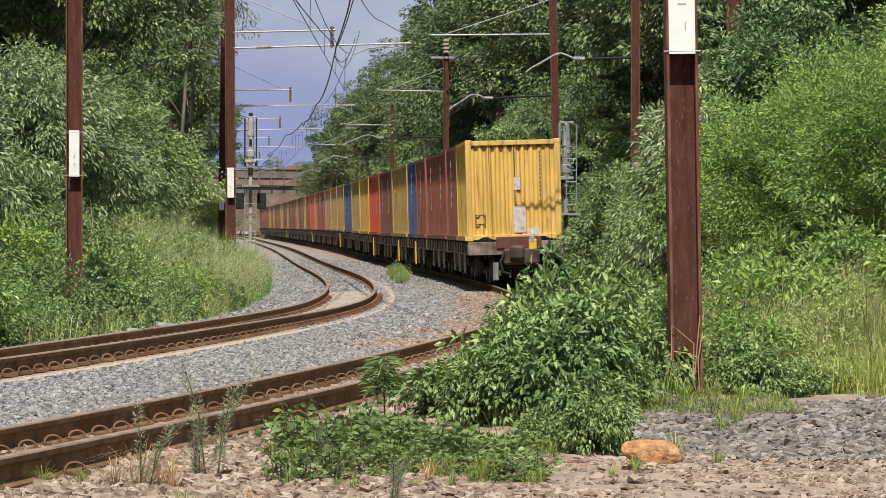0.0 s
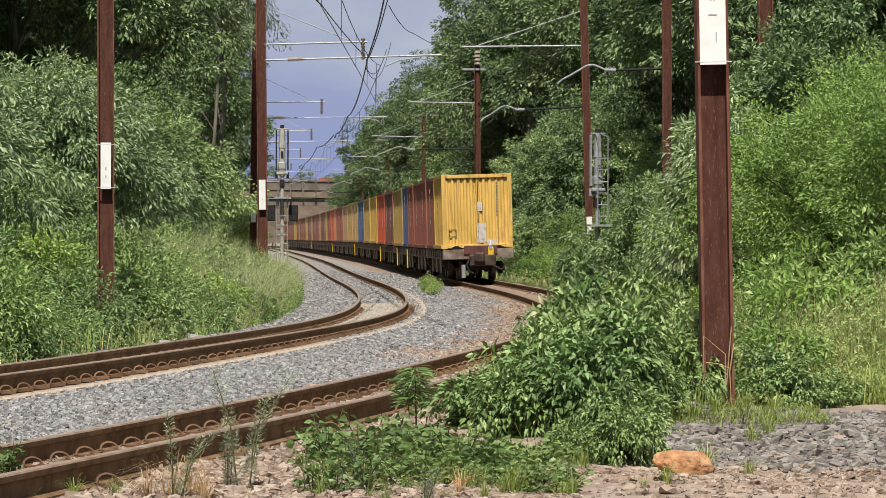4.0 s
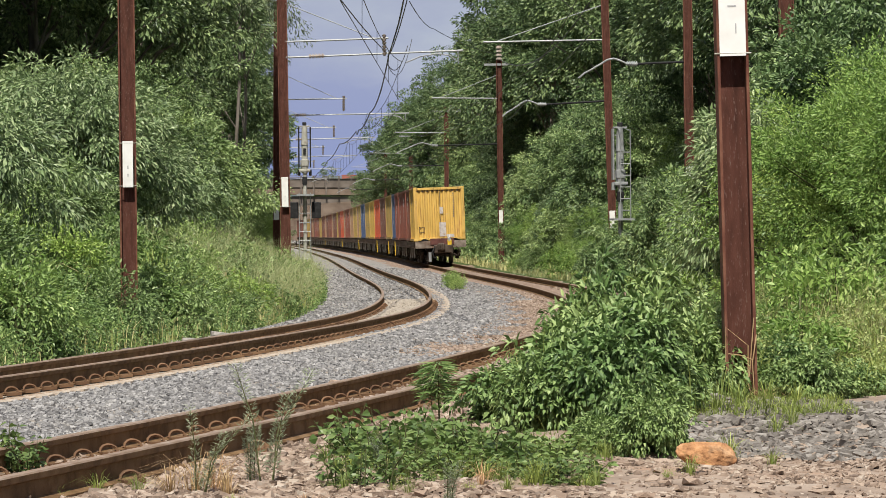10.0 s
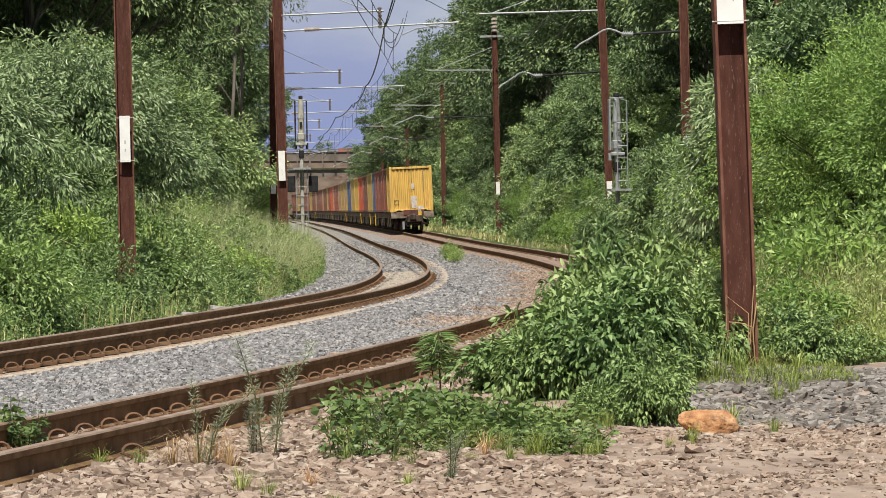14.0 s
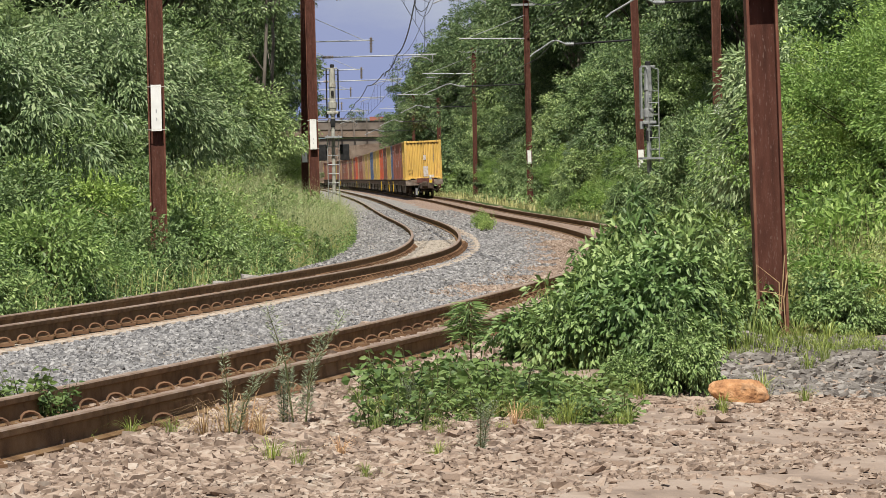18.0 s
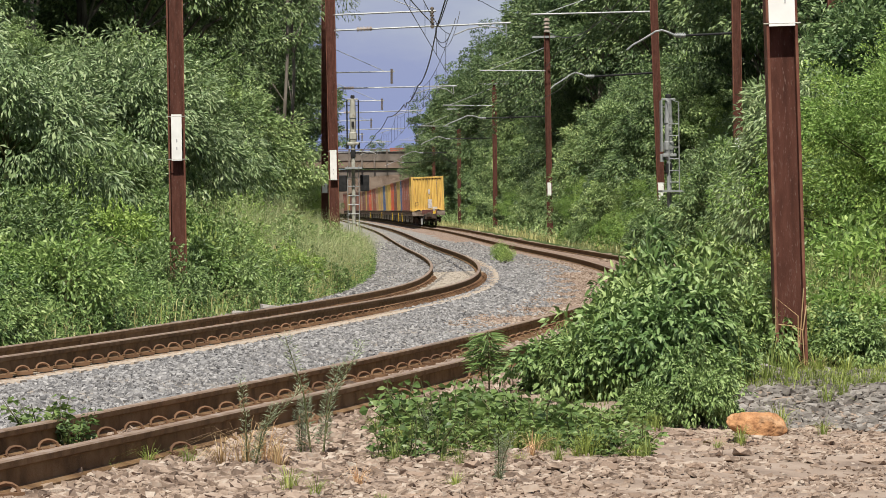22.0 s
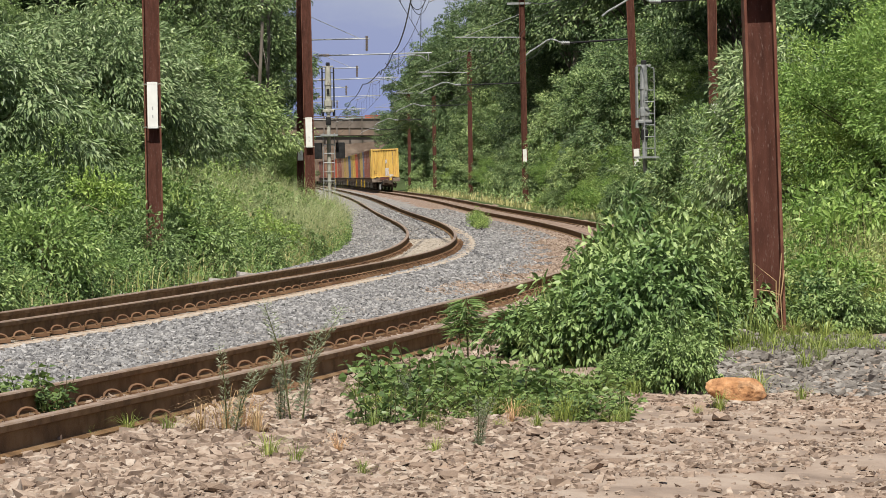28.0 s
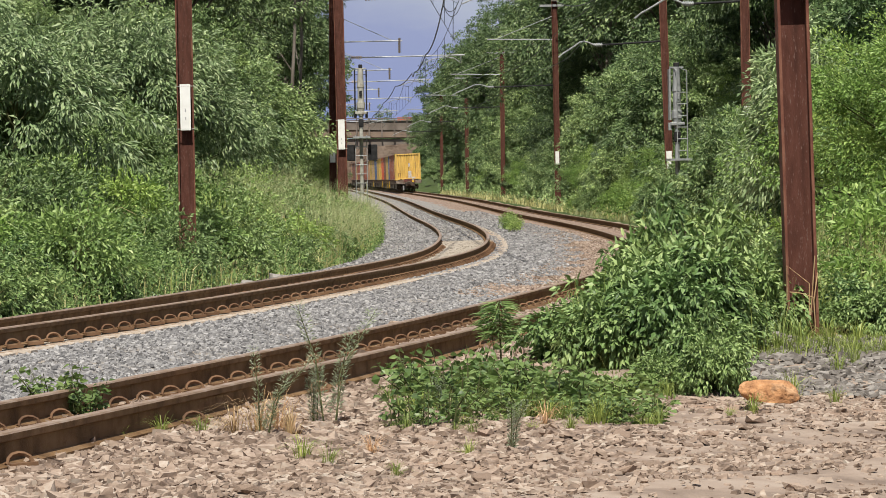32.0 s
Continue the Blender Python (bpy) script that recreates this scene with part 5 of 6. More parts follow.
def banks():
    # left bank: low growth in front, shrubs on the slope, trees above
    for k in range(250):
        y = 44 + 170 * rng.random() ** 1.2
        o = -5.9 - 13.5 * rng.random() ** 1.0
        s = 0.5 + 0.85 * rng.random() ** 1.6 + 0.03 * max(0, -o - 6)
        u = rng.random()
        kind = SH if u < 0.5 else SC
        put(kind[k % len(kind)], xo(y, o), y, s)
    for k in range(56):
        y = 66 + 186 * rng.random()
        o = (-15.5 if y < 140 else -10.5) - 11 * rng.random()
        kind = TD if rng.random() < 0.66 else TG
        put(kind[k % len(kind)], xo(y, o), y, 0.75 + 0.5 * rng.random(), 0.2)
    for k in range(18):
        y = 80 + 110 * rng.random()
        put(TM[k % 2], xo(y, -12.5 - 5 * rng.random()), y, 0.6 + 0.4 * rng.random(), 0.5)
    for k in range(16):
        y = 92 + 36 * rng.random()
        put((TM + SC)[k % 4], (-0.080 + 0.026 * rng.random()) * y, y, (0.45 if k % 4 < 2 else 0.9) + 0.25 * rng.random(), 0.3)
    for k in range(12):
        y = 116 + 34 * rng.random()
        put(SH[k % 3], (-0.066 + 0.019 * rng.random()) * y, y, 1.1 + 0.5 * rng.random(), 0.2)
    for ray, y in ((-0.0365, 160), (-0.0388, 158), (-0.038, 190), (-0.041, 172)):
        put(TB, ray * y, y, 1.0, 0.1)
    for y, o, s, kind in ((150, -8.6, 1.0, TD[0]), (172, -7.8, 1.05, TD[1]), (200, -8.2, 1.1, TG[0]), (225, -8.2, 1.1, TD[2]), (142, -10.5, 1.2, TG[1]), (186, -6.7, 0.95, TD[1]), (205, -6.6, 1.0, TG[1]), (196, -7.8, 1.1, TD[0]), (240, -6.3, 1.0, TD[2])):
        put(kind, xo(y, o), y, s, 0.2)
    for k in range(26):
        y = 172 + 80 * rng.random()
        put((SH + SB[:1])[k % 4], xo(y, -4.6 - 2.2 * rng.random()), y, 0.6 + 0.5 * rng.random())
    for k in range(16):
        y = 122 + 40 * rng.random()
        put((SH + SC)[k % 5], xo(y, -5.8 - 2.2 * rng.random()), y, 0.65 + 0.35 * rng.random())
    # far left, beyond the last mast that shows
    for k in range(44):
        y = 235 + 260 * rng.random()
        o = -7.0 - 12 * rng.random()
        put((SH + TD)[k % 6], xo(y, o), y, 0.7 + 0.4 * rng.random(), 0.2)
    # the woods go on to the bridge
    for k in range(46):
        y = 480 + 150 * rng.random()
        o = (-9 - 30 * rng.random()) if k % 2 else (12 + 30 * rng.random())
        put((TD + SH)[k % 6], xo(y, o), y, 0.7 + 0.3 * rng.random(), 0.2)
    for y, o, q in ((205, 10.0, 1.3), (222, 11.5, 1.4), (240, 10.5, 1.3), (258, 12.0, 1.35), (300, 9.5, 1.2), (318, 10.5, 1.25), (340, 9.0, 1.2), (362, 10.0, 1.25), (385, 9.0, 1.2), (188, 12.5, 1.35)):
        put(TD[int(y) % 3], xo(y, o), y, q, 0.3)
    # right bank: bright bushes by the near mast
    for k in range(76):
        y = 43 + 30 * rng.random()
        o = 7.9 + 5.5 * rng.random() + (0.8 if y < 47 else 0)
        u = rng.random()
        kind = SB if u < 0.86 or y < 52 else SC if u < 0.93 and y > 60 else SR
        put(kind[k % len(kind)], xo(y, o), y, 0.7 + 0.5 * rng.random())
    for k in range(200):
        y = 72 + 190 * rng.random() ** 1.2
        o = 7.6 + 8.5 * rng.random() ** 1.25
        s = 0.5 + 0.5 * rng.random() + 0.04 * max(0, o - 8)
        u = rng.random()
        kind = SB if u < 0.24 else SC if u < 0.40 else SR
        put(kind[k % len(kind)], xo(y, o), y, s)
    for k in range(70):
        y = 80 + 300 * rng.random()
        o = 11.0 + 14 * rng.random()
        u = rng.random()
        kind = TM if u < 0.45 and y < 230 else TD if u < 0.7 else TG
        put(kind[k % len(kind)], xo(y, o), y, 0.75 + 0.5 * rng.random(), 0.2)
    for k in range(60):
        y = 210 + 300 * rng.random()
        o = 8.2 + 7 * rng.random()
        put((SR + SB + TD)[k % 8], xo(y, o), y, 0.65 + 0.4 * rng.random(), 0.2)
    for ray, y, q in ((0.1005, 70, 0.75), (0.1065, 68, 0.75), (0.113, 72, 0.8)):
        put(TM[int(y) % 2], ray * y, y, q, 0.5)
    for y, r_ in ((66, 0.0985), (68, 0.1015), (72, 0.1045), (70, 0.0945)):
        put(SC[int(y) % 2], r_ * y, y, 0.8 + 0.25 * rng.random(), 0.05, 1.25)
    for y, q in ((97.5, 0.0), (96.5, 0.35), (98.0, -0.35), (95.5, 0.1)):
        put(SR[int(y * 2) % 3], xo(100, 7.0) * y / 100 + q, y, 0.85, 0.05, 1.15)
    for k in range(16):
        y = 84 + 16 * rng.random()
        put((SR + SB[:1])[k % 4], 0.0747 * y + 0.9 + rng.normal(0, 0.5), y, 0.6 + 0.2 * rng.random(), 0.05, 1.35)
    for ray, y, q in ((0.104, 112, 1.15), (0.112, 118, 1.2), (0.122, 108, 1.15), (0.132, 116, 1.2), (0.142, 110, 1.2), (0.094, 135, 1.2), (0.117, 150, 1.5)):
        put(TD[int(y) % 3], ray * y, y, q, 0.3)
    for ray, y, q in ((-0.098, 118, 1.2), (-0.086, 124, 1.2), (-0.074, 128, 1.2), (-0.066, 136, 1.2)):
        put(TD[int(y) % 3], ray * y, y, q, 0.3)
    for k in range(12):
        y = 50 + 18 * rng.random()
        put(SR[k % 3], xo(y, 7.6 + 1.0 * rng.random()), y, 0.22 + 0.14 * rng.random())
    # leafy wall beside the train's track
    for k in range(46):
        y = 135 + 210 * rng.random()
        put(TM[k % 2], xo(y, 8.7 + 2.2 * rng.random()), y, 0.65 + 0.35 * rng.random(), 0.7)
    for k in range(50):
        y = 133 + 190 * rng.random()
        put((SR + SB[:1])[k % 4], xo(y, 7.95 + 0.8 * rng.random()), y, 0.5 + 0.35 * rng.random())
    for x, y, q in ((5.95, 108, 0.55), (6.6, 109, 0.6), (6.3, 106, 0.5), (7.0, 107, 0.62)):
        put(SR[int(y) % 3], x, y, q)
    for k in range(30):
        y = 650 + 12 * rng.random()
        put(TD[k % 3], xo(y, -14 + 28 * rng.random()), y, 0.75 + 0.2 * rng.random(), 1.2)
    for k in range(40):
        y = 585 + 44 * rng.random()
        o = -3.6 - 16 * rng.random() if k % 3 else 7.6 + 10 * rng.random()
        put((SH + SR)[k % 6], xo(y, o), y, 0.9 + 0.7 * rng.random(), 0.2)
    for k in range(16):
        y = 662 + 40 * rng.random()
        put(TD[k % 3], xo(y, -34 + 60 * rng.random()), y, 0.9 + 0.3 * rng.random(), 0.5)
    # weeds along both verges
    for k in range(130):
        y = 38 + 75 * rng.random() ** 1.5
        o = -2.5 - 3.6 * rng.random()
        put(WD[k % 2 if k % 5 else 2], xo(y, o), y, 0.6 + 1.0 * rng.random(), 0.04)
    for k in range(60):
        y = 62 + 110 * rng.random() ** 1.3
        o = 6.2 + 1.6 * rng.random()
        put(WD[k % 3], xo(y, o), y, 0.6 + 1.0 * rng.random(), 0.04)
    for k in range(70):
        y = 33 + 75 * rng.random() ** 1.5
        o = 6.9 + 2.8 * rng.random() + max(0, (37 - y) * 0.12)
        put(WD[k % 3], xo(y, o), y, 0.6 + 0.9 * rng.random(), 0.04)


banks()


def undergrowth(name, label, n, y0, y1, o0, o1, material, size, high=0.45):
    """Low leaves that cover the ground of a bank."""
    y = y0 + (y1 - y0) * rng.random(n) ** 1.3
    o = o0 + (o1 - o0) * rng.random(n)
    x = line_x(y) + o
    z = ground_z(x, y) + high * rng.random(n) * (0.65 + 0.4 * lumps(x, y, 1.6, 1.0)).clip(0.2, 1.5)
    D = rng.normal(0, 1, (n, 3)) + np.array([0, -0.5, 0.1])
    face = np.repeat(np.array([[0.0, -0.6, 0.8]]), n, 0)
    me = leaves(name, np.stack([x, y, z], 1), D, size, size * 0.4, material, 0.2, False, n, face)
    return tagged(new(name, me), label, "undergrowth", kind="stuff")


undergrowth("undergrowth", "low leafy growth covering the wooded slope", 45000, 40, 260, -17, -5.2, L_MID, 0.20)
undergrowth("undergrowth", "low leafy growth covering the train-side slope", 50000, 44, 280, 7.4, 18, L_MID, 0.20)
undergrowth("verge_weeds", "small leafy weeds among the verge grass", 90000, 37, 135, -6.2, -2.05, L_NEAR, 0.075, 0.70)
undergrowth("verge_weeds", "small leafy weeds on the train-side verge", 30000, 40, 120, 6.3, 9.6, L_NEAR, 0.07, 0.65)


def blades(name, label, n, place, height, width, material, bend=0.5, category="grass", lift=0.0):
    """Grass: many bent tapering blades on the ground, one joined object."""
    xy = place(n)
    n = len(xy)
    h = (height[0] + (height[1] - height[0]) * rng.random(n) ** 1.5)[:, None]
    h *= (0.75 + 0.22 * lumps(xy[:, 0], xy[:, 1], 0.9, 2.0))[:, None].clip(0.25, 1.4)
    an = rng.random(n) * 6.28
    d = np.stack([np.cos(an), np.sin(an), np.zeros(n)], 1)
    s = np.stack([-np.sin(an), np.cos(an), np.zeros(n)], 1)
    w = (width * (0.6 + 0.8 * rng.random(n)))[:, None]
    b = (bend * rng.random(n) ** 0.8)[:, None]
    base = np.stack([xy[:, 0], xy[:, 1], ground_z(xy[:, 0], xy[:, 1]) - 0.03 + lift], 1)
    up = np.array([0, 0, 1.0])
    m = base + up * h * 0.55 + d * h * b * 0.22
    t = base + up * h * (1 - 0.35 * b) + d * h * b * 0.8
    V = np.stack([base - s * w * 0.5, base + s * w * 0.5, m + s * w * 0.42, m - s * w * 0.42, t], 1)
    f = np.array([(0, 1, 2), (0, 2, 3), (3, 2, 4)])
    F = (f[None] + 5 * np.arange(n)[:, None, None]).reshape(-1, 3)
    return tagged(new(name, raw_mesh(name, V.reshape(-1, 3), F, material)), label, category, kind="stuff")


blades("grass", "tall green grass along the empty track's side", 6000, strip(37, 190, -6.5, -2.1, 1.0), (0.35, 0.95), 0.014, L_GRASS, 1.4)
blades("grass", "pale seeding grass by the masts", 30000, strip(75, 190, -5.5, -2.2, 1.0), (0.5, 1.15), 0.010, L_STRAW, 1.0)
blades("grass", "tall green grass on the train-side bank", 34000, strip(31, 130, 6.7, 10.0, 1.3), (0.35, 1.0), 0.016, L_GRASS, 0.9)
blades("grass", "pale seeding grass on the train-side bank", 16000, strip(31, 130, 6.9, 9.6, 1.3), (0.6, 1.2), 0.010, L_STRAW, 0.5)
blades("grass", "low grass beside the train's track", 12000, strip(58, 170, 6.1, 7.6, 1.3), (0.12, 0.6), 0.012, L_HAZE, 1.4)
blades("grass", "far grass beside the train's track", 12000, strip(120, 360, 6.2, 9.2, 1.0), (0.2, 0.8), 0.03, L_STRAW, 1.5)
undergrowth("undergrowth", "far leafy growth beside the train's track", 16000, 120, 380, 6.6, 9.5, L_MID, 0.22, 1.0)
blades("grass", "fine pale flowering grass by the masts", 56000, strip(76, 119, -4.9, -2.3, 0.85), (0.8, 1.85), 0.006, L_HAZE, 1.2)
blades("grass", "pale seeding grass along the near verge", 5000, strip(38, 85, -6.0, -2.1, 1.0), (0.35, 0.9), 0.009, L_STRAW, 1.1)


# ---- plants by the camera ----
def herb(name, label, category, group, seed, stems, height, spread_, per, leaf, material, lean=0.25, drop=0.35, tip=0.15, bare=0.15, rise=0.35):
    """A leafy herb: thin stems from one foot, leaves along each, larger towards the middle."""
    r = np.random.default_rng(seed)
    g = thing(name, Matrix.Translation((0, 0, -50)), label, category, group)
    bm, P, D, FC = bmesh.new(), [], [], []
    for i in range(stems):
        a = r.uniform(0, 6.283)
        b = Vector((math.cos(a), math.sin(a), 0)) * spread_ * math.sqrt(r.random())
        h = height * (0.6 + 0.5 * r.random())
        w = Vector((math.cos(a), math.sin(a), 0)) * h * lean * r.random()
        mid, top = b + w * 0.3 + Vector((0, 0, h * 0.55)), b + w + Vector((0, 0, h))
        tube(bm, b - Vector((0, 0, 0.05)), mid, 0.006, 0.005, 4)
        tube(bm, mid, top, 0.005, 0.002, 4)
        for k in range(per):
            t = bare + (1 - bare) * (k + r.random()) / per
            p = (b.lerp(mid, t * 2) if t < 0.5 else mid.lerp(top, t * 2 - 1))
            f = k * 2.4 + r.normal(0, 0.3)
            out = np.array([math.cos(f), math.sin(f), rise - drop * r.random() - tip * t])
            P.append(np.array(p) + out * 0.02)
            D.append(out)
            FC.append(np.array([math.cos(f) * 0.5, math.sin(f) * 0.5, 0.9]))
    tagged(part("stem", bm, M_STEM, g), kind="stuff")
    tagged(part("foliage", leaves("foliage", np.array(P), np.array(D), leaf[0], leaf[1], material, 0.16, True, seed, np.array(FC)), None, g), kind="stuff")
    return g


def tuft(name, label, seed, n, height, width, material, bend, spread_=0.05):
    """A tuft of grass blades from one foot."""
    r = np.random.default_rng(seed)
    g = thing(name, Matrix.Translation((0, 0, -50)), label, "grass tuft", "tufts in the gravel")
    an = r.random(n) * 6.28
    d = np.stack([np.cos(an), np.sin(an), np.zeros(n)], 1)
    s = np.stack([-np.sin(an), np.cos(an), np.zeros(n)], 1)
    h, b, w = (height * (0.5 + 0.6 * r.random(n)))[:, None], (bend * r.random(n))[:, None], width
    base = d * spread_ * r.random((n, 1))
    up = np.array([0, 0, 1.0])
    m1, m2, t = base + up * h * 0.45 + d * h * b * 0.15, base + up * h * (0.8 - 0.15 * b) + d * h * b * 0.45, base + up * h * (1 - 0.5 * b) + d * h * b
    V = np.stack([base - s * w / 2, base + s * w / 2, m1 + s * w * 0.5, m1 - s * w * 0.5, m2 + s * w * 0.35, m2 - s * w * 0.35, t], 1)
    f = np.array([(0, 1, 2), (0, 2, 3), (3, 2, 4), (3, 4, 5), (5, 4, 6)])
    F = (f[None] + 7 * np.arange(n)[:, None, None]).reshape(-1, 3)
    tagged(part("tuft", raw_mesh("tuft", V.reshape(-1, 3), F, material), None, g), kind="stuff")
    return g


def at_view(ray, d):
    """x for a sight line of that slope at d metres."""
    return ray * d


L_SAGE = leaf_mat("pale_sage_leaf", [(0.12, 0.155, 0.08), (0.23, 0.27, 0.16), (0.36, 0.40, 0.26)], 0.25)
L_VINE = leaf_mat("light_green_vine_leaf", [(0.07, 0.125, 0.025), (0.145, 0.225, 0.05), (0.27, 0.35, 0.11)], 0.3)
HB = [plant("leafy_bush", "dense leafy green bush with drooping leaves", "bush", "leafy bushes", 71 + i, (0.56, 0.62, 0.52)[i], (0.42, 0.36, 0.48)[i:i + 1] * 2 + (0.34,), 120, 34, 0.10, (0.062, 0.029), L_BUSH, 0.9, detailed=True, shell=0.5) for i in range(3)]
HL = [herb("creeping_weed", "low broad-leaved green weed on the stones", "weed", "low weeds on the stones", 81 + i, 13, 0.26, 0.26, 13, (0.075, 0.040), L_VINE, 1.0, 0.5) for i in range(2)]
HT = [herb("tall_weed", "tall thin feathery grey-green weed", "weed", "tall thin weeds", 91 + i, 3, 0.66, 0.04, 260, (0.036, 0.006), L_SAGE, 0.75, 1.0, 0.3, 0.1, 1.4) for i in range(2)]
HV = herb("creeping_vine", "broad heart-leaved vine beside the rail", "vine", "", 97, 15, 0.40, 0.15, 13, (0.072, 0.055), L_VINE, 0.5, 0.5)
HP = herb("palm_weed", "fan-topped weed with narrow drooping leaves", "weed", "", 99, 3, 0.62, 0.05, 130, (0.13, 0.012), L_NEAR, 0.1, 0.3, 0.3, 0.55)
GT = [tuft("grass_tuft", "green grass tuft in the gravel", 101 + i, 46, 0.21, 0.0045, L_GRASS, 1.5) for i in range(2)]
GD = [tuft("grass_tuft", "dry straw grass tuft by the rail", 105 + i, 50, 0.24, 0.004, L_DRY, 1.5) for i in range(2)]

for x, y, s, t in ((1.0, 28.0, 0.7, 0.95), (1.16, 27.6, 0.9, 1.0), (1.30, 27.9, 1.0, 1.05), (1.52, 27.5, 0.95, 1.0), (1.75, 27.8, 1.0, 1.05), (2.00, 28.0, 0.75, 0.95),
                   (1.16, 28.6, 0.95, 1.1), (1.42, 28.8, 1.05, 1.35), (1.78, 28.9, 1.05, 1.4), (2.08, 29.2, 0.95, 1.15), (2.30, 29.0, 0.7, 1.1), (0.98, 29.4, 0.85, 0.9),
                   (1.36, 24.9, 0.45, 1.2), (1.58, 24.8, 0.50, 1.35), (1.48, 25.2, 0.55, 1.4), (1.72, 25.0, 0.40, 1.1), (1.55, 26.4, 0.6, 0.9), (1.80, 27.2, 0.7, 0.9),
                   (1.60, 30.2, 1.0, 1.45), (2.05, 30.4, 1.0, 1.4), (2.32, 29.9, 0.9, 1.15), (2.42, 30.8, 1.0, 1.15), (1.9, 31.6, 0.9, 0.95), (2.35, 32.6, 1.0, 1.0), (2.75, 33.0, 1.0, 1.0), (2.6, 35.0, 1.0, 1.0),
                   (1.36, 30.0, 0.9, 1.3), (1.58, 31.4, 1.0, 1.45), (1.80, 32.6, 1.05, 1.5), (2.0, 34.0, 1.05, 1.4), (2.2, 35.6, 1.05, 1.05), (1.95, 36.6, 1.0, 0.9), (2.5, 37.4, 1.1, 1.0)):
    put(HB[rng.integers(3)], x + rng.normal(0, 0.04), y, s * (0.92 + 0.16 * rng.random()), 0.03, t * (0.90 + 0.2 * rng.random()))
blades("grass", "long grass standing in the mast's bush", 500, patch(0.9, 2.5, 27.2, 31.5), (0.4, 1.0), 0.006, L_GRASS, 1.3)
for k in range(34):
    ray = -0.008 + 0.060 * rng.random()
    y = 22.1 + 0.5 * math.sin(ray * 260) + 3.3 * rng.random()
    x = at_view(ray, y)
    put(HL[k % 2], x, y, 0.4 + 0.65 * rng.random(), 0.02, 0.7 + 0.7 * rng.random())
    for j in range(3):
        put(GT[(k + j) % 2], x + rng.normal(0, 0.16), y + rng.normal(0, 0.35), 0.4 + 0.65 * rng.random(), 0.02)
for x, y, s in ((-0.62, 22.0, 1.0), (-0.95, 21.0, 0.7), (-0.72, 22.2, 0.62), (0.33, 20.0, 0.55), (-0.02, 22.6, 0.42)):
    put(HT[rng.integers(2)], x, y, s, 0.02)
put(HV, -0.20, 24.6, 0.75, 0.02)
put(HV, -0.12, 23.8, 0.5, 0.02)
put(HP, 0.37, 26.3, 0.95, 0.02)
put(HV, -2.35, 24.3, 0.8, 0.02)
put(HV, -2.15, 24.2, 0.6, 0.02)
put(HT[0], 0.40, 34.0, 0.5, 0.02)
for x, y, s in ((1.85, 113, 0.5), (1.98, 112.5, 0.42), (1.90, 114, 0.55)):
    put(WD[0], x, y, s * 1.1, 0.03, 1.3)
for k in range(14):
    y = 43 + 4 * rng.random()
    put(HB[k % 3], min(at_view(-0.070 - 0.016 * rng.random(), y), xo(y, -2.85)), y, 0.8 + 0.4 * rng.random(), 0.03)
for k in range(9):
    y = 44 + 3.5 * rng.random()
    put(HB[k % 3], min((xo(60, -3.03) / 60 + 0.010 * rng.random()) * y, xo(y, -2.6)), y, 0.75 + 0.4 * rng.random(), 0.03)
for k in range(70):
    y = 44 + 42 * rng.random() ** 1.2
    put(HB[k % 3], xo(y, -2.45 - 1.3 * rng.random()), y, 0.5 + 0.6 * rng.random(), 0.03)
for k in range(22):
    y = 46 + 26 * rng.random()
    put(HB[k % 3], xo(y, -2.9 - 2.0 * rng.random()), y, 0.8 + 0.5 * rng.random(), 0.03)
for x, y, s in ((-0.68, 19.2, 0.85), (-0.55, 19.0, 0.7), (-0.22, 18.2, 0.5), (0.12, 19.6, 0.6), (1.75, 22.9, 0.8), (2.12, 24.5, 1.1), (2.35, 24.2, 0.7), (1.1, 22.4, 0.5), (0.8, 22.2, 0.6), (1.6, 22.6, 0.5),
                (-1.5, 21.3, 0.8), (-1.3, 21.5, 0.7), (-1.7, 21.0, 0.6), (2.6, 26.6, 1.0), (2.75, 27.0, 1.0), (2.5, 28.2, 1.1), (2.7, 28.3, 1.2), (2.9, 28.2, 1.1), (2.3, 27.8, 1.0)):
    put(GT[rng.integers(2)], x, y, s, 0.01)
for x, y, s in ((-0.98, 21.1, 1.2), (-0.88, 21.3, 1.2), (-0.8, 21.0, 0.9), (-1.1, 21.0, 0.9), (2.75, 28.6, 0.7), (-0.35, 19.5, 0.6), (0.55, 22.0, 0.7)):
    put(GD[rng.integers(2)], x, y, s, 0.01)
blades("grass", "tall green grass around the near mast", 26000, patch(2.3, 5.6, 29.3, 38), (0.25, 0.95), 0.007, L_GRASS, 1.3)
blades("grass", "pale seeding grass around the near mast", 12000, patch(2.6, 5.6, 30, 38), (0.5, 1.15), 0.005, L_STRAW, 0.7)
blades("grass", "short grass at the mast's foot", 9000, patch(2.0, 3.25, 27.4, 29.5), (0.05, 0.20), 0.006, L_GRASS, 1.6)
blades("grass", "short fresh grass at the stones' edge", 2600, patch(0.2, 1.4, 24.2, 27.0), (0.08, 0.26), 0.007, L_GRASS, 0.8)
yy = 29.4 + 8.6 * rng.random(26000)
xx = yy * (0.078 + 0.055 * rng.random(26000))
zz = ground_z(xx, yy) + np.interp(yy, [29, 32], [0.35, 0.75]) * rng.random(26000) * (0.6 + 0.4 * lumps(xx, yy, 1.6, 1.0)).clip(0.15, 1.5)
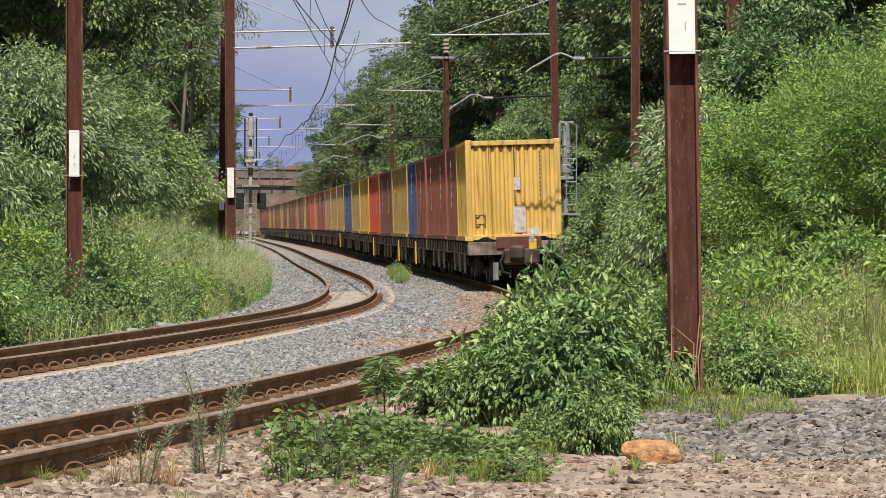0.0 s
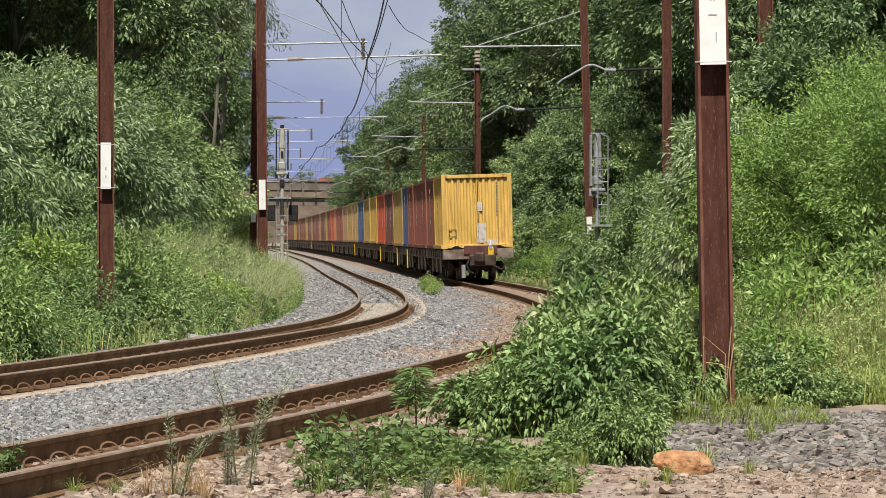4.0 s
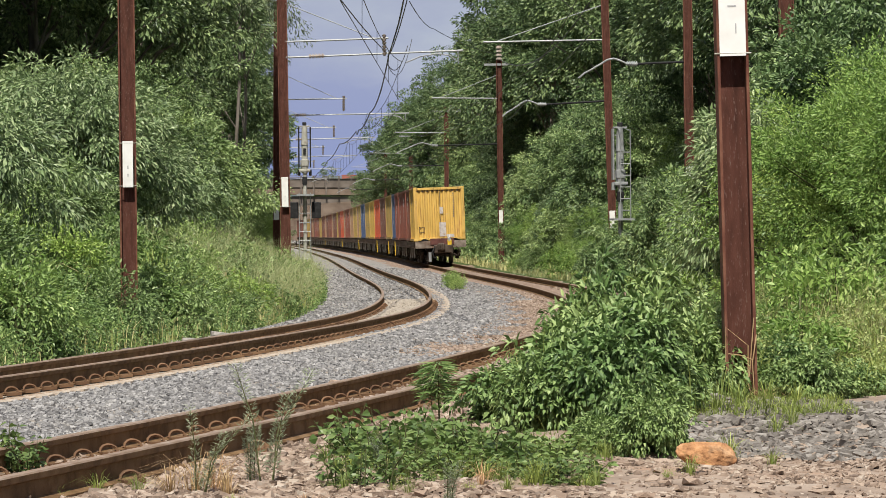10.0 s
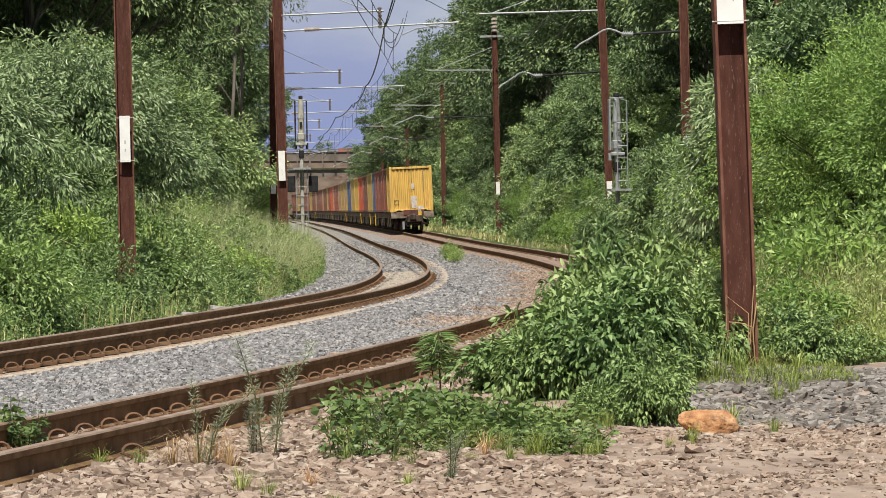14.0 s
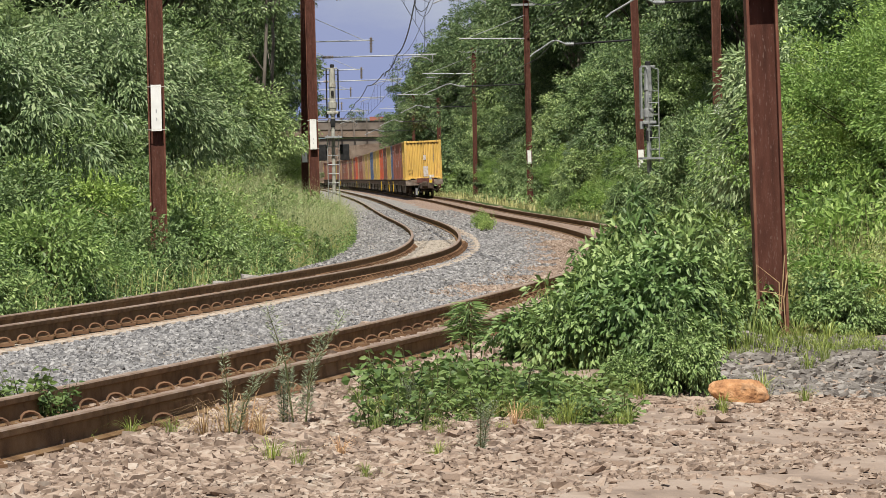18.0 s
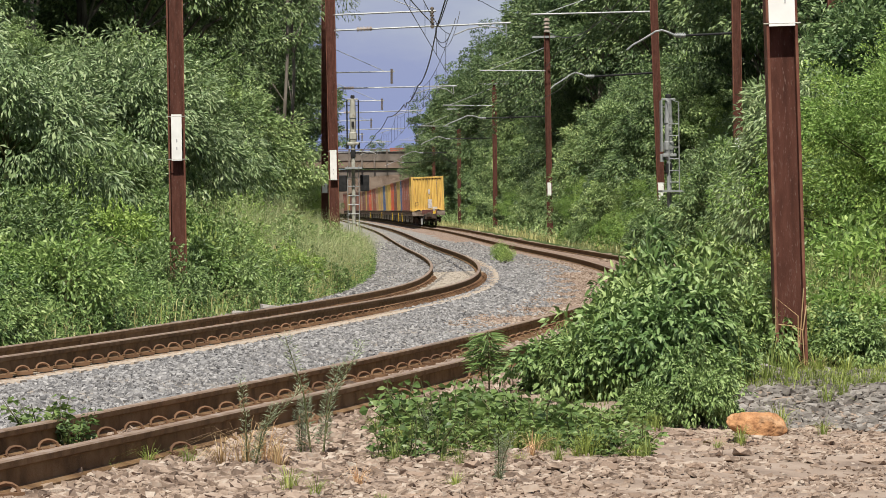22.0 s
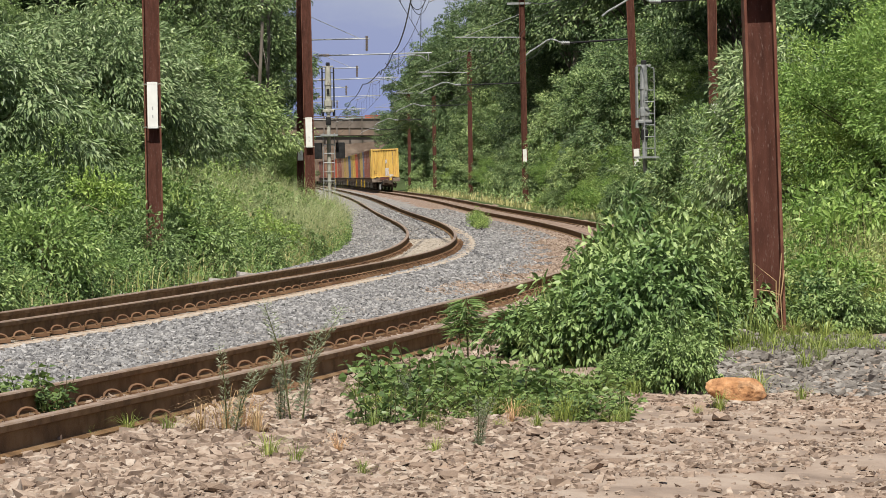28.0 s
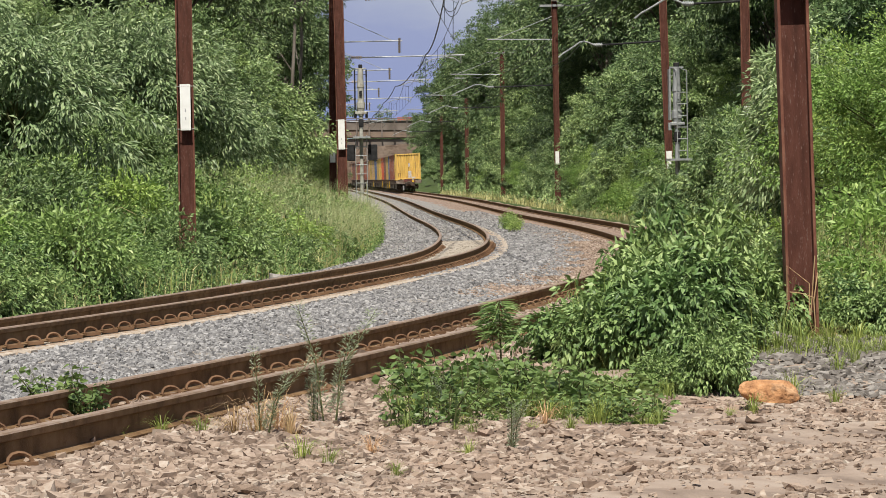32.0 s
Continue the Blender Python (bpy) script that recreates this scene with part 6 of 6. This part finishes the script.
tagged(new("verge_weeds", leaves("verge_weeds", np.stack([xx, yy, zz], 1), rng.normal(0, 1, (26000, 3)) + np.array([0, -0.4, 0.0]), 0.050, 0.019, L_PALE, 0.2, False, 5, np.repeat(np.array([[0.0, -0.6, 0.8]]), 26000, 0))),
       "small yellow-green weeds by the near mast", "weeds", kind="stuff")
for x, y, s in ((2.92, 29.3, 0.5), (3.12, 29.2, 0.6), (3.3, 29.3, 0.5), (3.0, 29.9, 0.75), (3.5, 29.6, 0.5)):
    put(HB[int(y * 10) % 3], x, y, s, 0.03)
for k in range(20):
    y = 30.5 + 7 * rng.random()
    x = at_view(0.078 + 0.045 * rng.random(), y)
    put((WD + HB)[k % 4], x, y, 0.5 + 0.4 * rng.random(), 0.03)
PL = tuft("plume_grass", "tall grass with drooping dry tan plumes", 111, 60, 1.15, 0.022, L_DRY, 1.9, 0.25)
PG = tuft("reed_clump", "tall green reed clump among the grass", 112, 44, 1.5, 0.018, L_GRASS, 1.2, 0.3)
for ray, y, s in ((-0.0463, 72, 0.85), (-0.0625, 70, 0.75), (-0.087, 62, 0.8), (-0.040, 78, 0.8)):
    put(PL, ray * y, y, s, 0.0)
for ray, y, s in ((-0.052, 66, 1.0), (-0.056, 67, 1.1), (-0.0835, 58, 0.8)):
    put(PG, ray * y, y, s, 0.0)


def dead_vine():
    v = thing("dead_vine", pose(2.57, 28.86, 0.06), "dry tan vine stems clinging to the mast's foot", "vine")
    for pts in (((-0.11, 0, 0.02), (-0.02, -0.01, 0.12), (0.06, 0, 0.2), (0.09, 0, 0.62)), ((0.09, 0, 0.0), (0.05, -0.01, 0.15), (0.05, 0, 0.42), (-0.11, 0, 0.55), (-0.11, 0, 0.3)),
                ((-0.09, 0, 0.36), (0.0, -0.01, 0.35), (0.08, 0, 0.32)), ((0.10, -0.01, 0.0), (0.08, -0.02, 0.3), (0.11, 0, 0.5)), ((-0.14, -0.02, 0.0), (0.0, -0.02, 0.06), (0.13, -0.01, 0.04))):
        part("stem", path_tube(bmesh.new(), [Vector(p) for p in pts], 0.0042, 5), M_DRYSTEM, v)


M_DRYSTEM = mat("dry_tan_stem", [(0.30, 0.19, 0.09), (0.46, 0.33, 0.19)], 12, 0.8)
dead_vine()
for p in [PL, PG] + HB + HL + HT + [HV, HP] + GT + GD:
    retire([p])


# ---- far end of the valley: a road bridge, a hill ----
M_CONC = mat("weathered_bridge_concrete", [(0.11, 0.09, 0.076), (0.165, 0.135, 0.115), (0.22, 0.185, 0.16)], 0.5, 0.9, stain=(0.17, 0.14, 0.12), stain_scale=0.25)
M_EARTH = mat("bare_brown_earth", [(0.13, 0.09, 0.07), (0.21, 0.155, 0.12), (0.27, 0.21, 0.165)], 0.4, 0.95)
# the haze of the distance is put into the hill's blue-grey colour
M_HILL = mat("haze_tinted_hill", [(0.09, 0.12, 0.13), (0.12, 0.155, 0.16)], 0.02, 1.0)
M_ROOF = mat("red_sheet_roof", [(0.36, 0.07, 0.05), (0.46, 0.11, 0.07)], 1.0, 0.7)


def far_end():
    y = 640.0
    b = thing("road_bridge", pose(-14, y, 0.4, 0, 0, 6), "grey-brown concrete road bridge across the line", "bridge")
    part("deck", box(bmesh.new(), -40, 24, -4, 4, 7.4, 8.6, 0.05), M_EARTH, b)
    for s in (-4, 4):
        part("parapet", box(bmesh.new(), -40, 24, s - 0.15, s + 0.15, 8.6, 10.0), M_CONC, b)
    for z, dy in ((6.6, -3.0), (4.6, -6.0), (2.4, -9.0)):
        bm = bmesh.new()
        for x in range(-40, 25, 4):
            for e, q in ((0, -2.2), (1, 0.0)):
                bm.verts.new((x, dy + (0 if e else -1.6) + 0.4 * math.sin(x * 1.3 + z), z + q + 0.25 * math.sin(x * 0.7 + dy)))
        bm.verts.ensure_lookup_table()
        for i in range(0, len(bm.verts) - 2, 2):
            bm.faces.new((bm.verts[i], bm.verts[i + 2], bm.verts[i + 3], bm.verts[i + 1]))
        bmesh.ops.solidify(bm, geom=bm.faces[:], thickness=0.8)
        part("bank", bm, M_EARTH, b, "bare brown earth terrace")
    for x0, x1 in ((-40, -11), (5, 24)):
        part("abutment", box(bmesh.new(), x0, x1, -2.5, 2.5, -3, 7.2), M_CONC, b, "dark stained concrete abutment")
    for x in (-8, 2):
        part("pier", box(bmesh.new(), x - 0.8, x + 0.8, -3, 3, -3, 7.2), M_CONC, b)
    for k in range(33):
        x = -40 + 2 * k
        part("post", box(bmesh.new(), x - 0.12, x + 0.12, -4.35, -4.15, 7.4, 10.4), M_CONC, b)
    for z in (10.1, 10.4):
        part("handrail", box(bmesh.new(), -40, 24, -4.35, -4.2, z - 0.06, z + 0.06), M_CONC, b)
    part("girder", box(bmesh.new(), -40, 24, -3.6, -3.2, 5.4, 7.2), M_CONC, b)
    h = thing("building", pose(-6.5, 700, 0), "low building with a red roof behind the bridge", "building")
    part("wall", box(bmesh.new(), -1.2, 1.2, -4, 4, -3, 10.9), M_CONC, h)
    part("roof", box(bmesh.new(), -1.3, 1.3, -4.4, 4.4, 10.9, 11.9), M_ROOF, h)
    V, F, n = [], [], 60
    for i in range(n):
        x = -900 + 1800 * i / (n - 1)
        top = 58 + 26 * math.sin(i * 0.33 + 0.6) + 12 * math.sin(i * 0.9) + 5 * math.sin(i * 2.3)
        V += [(x, 3300, -10), (x, 3420, top), (x, 3900, -10)]
    for i in range(n - 1):
        a = 3 * i
        F += [(a, a + 3, a + 4, a + 1), (a + 1, a + 4, a + 5, a + 2)]
    tagged(new("far_hill", raw_mesh("far_hill", V, F, M_HILL, True)), "blue-grey hill at the end of the valley", "hill", kind="structure")


far_end()


retire(SH + SB + SC + TD + TG + WD + SR + TM + [TB])
motions()
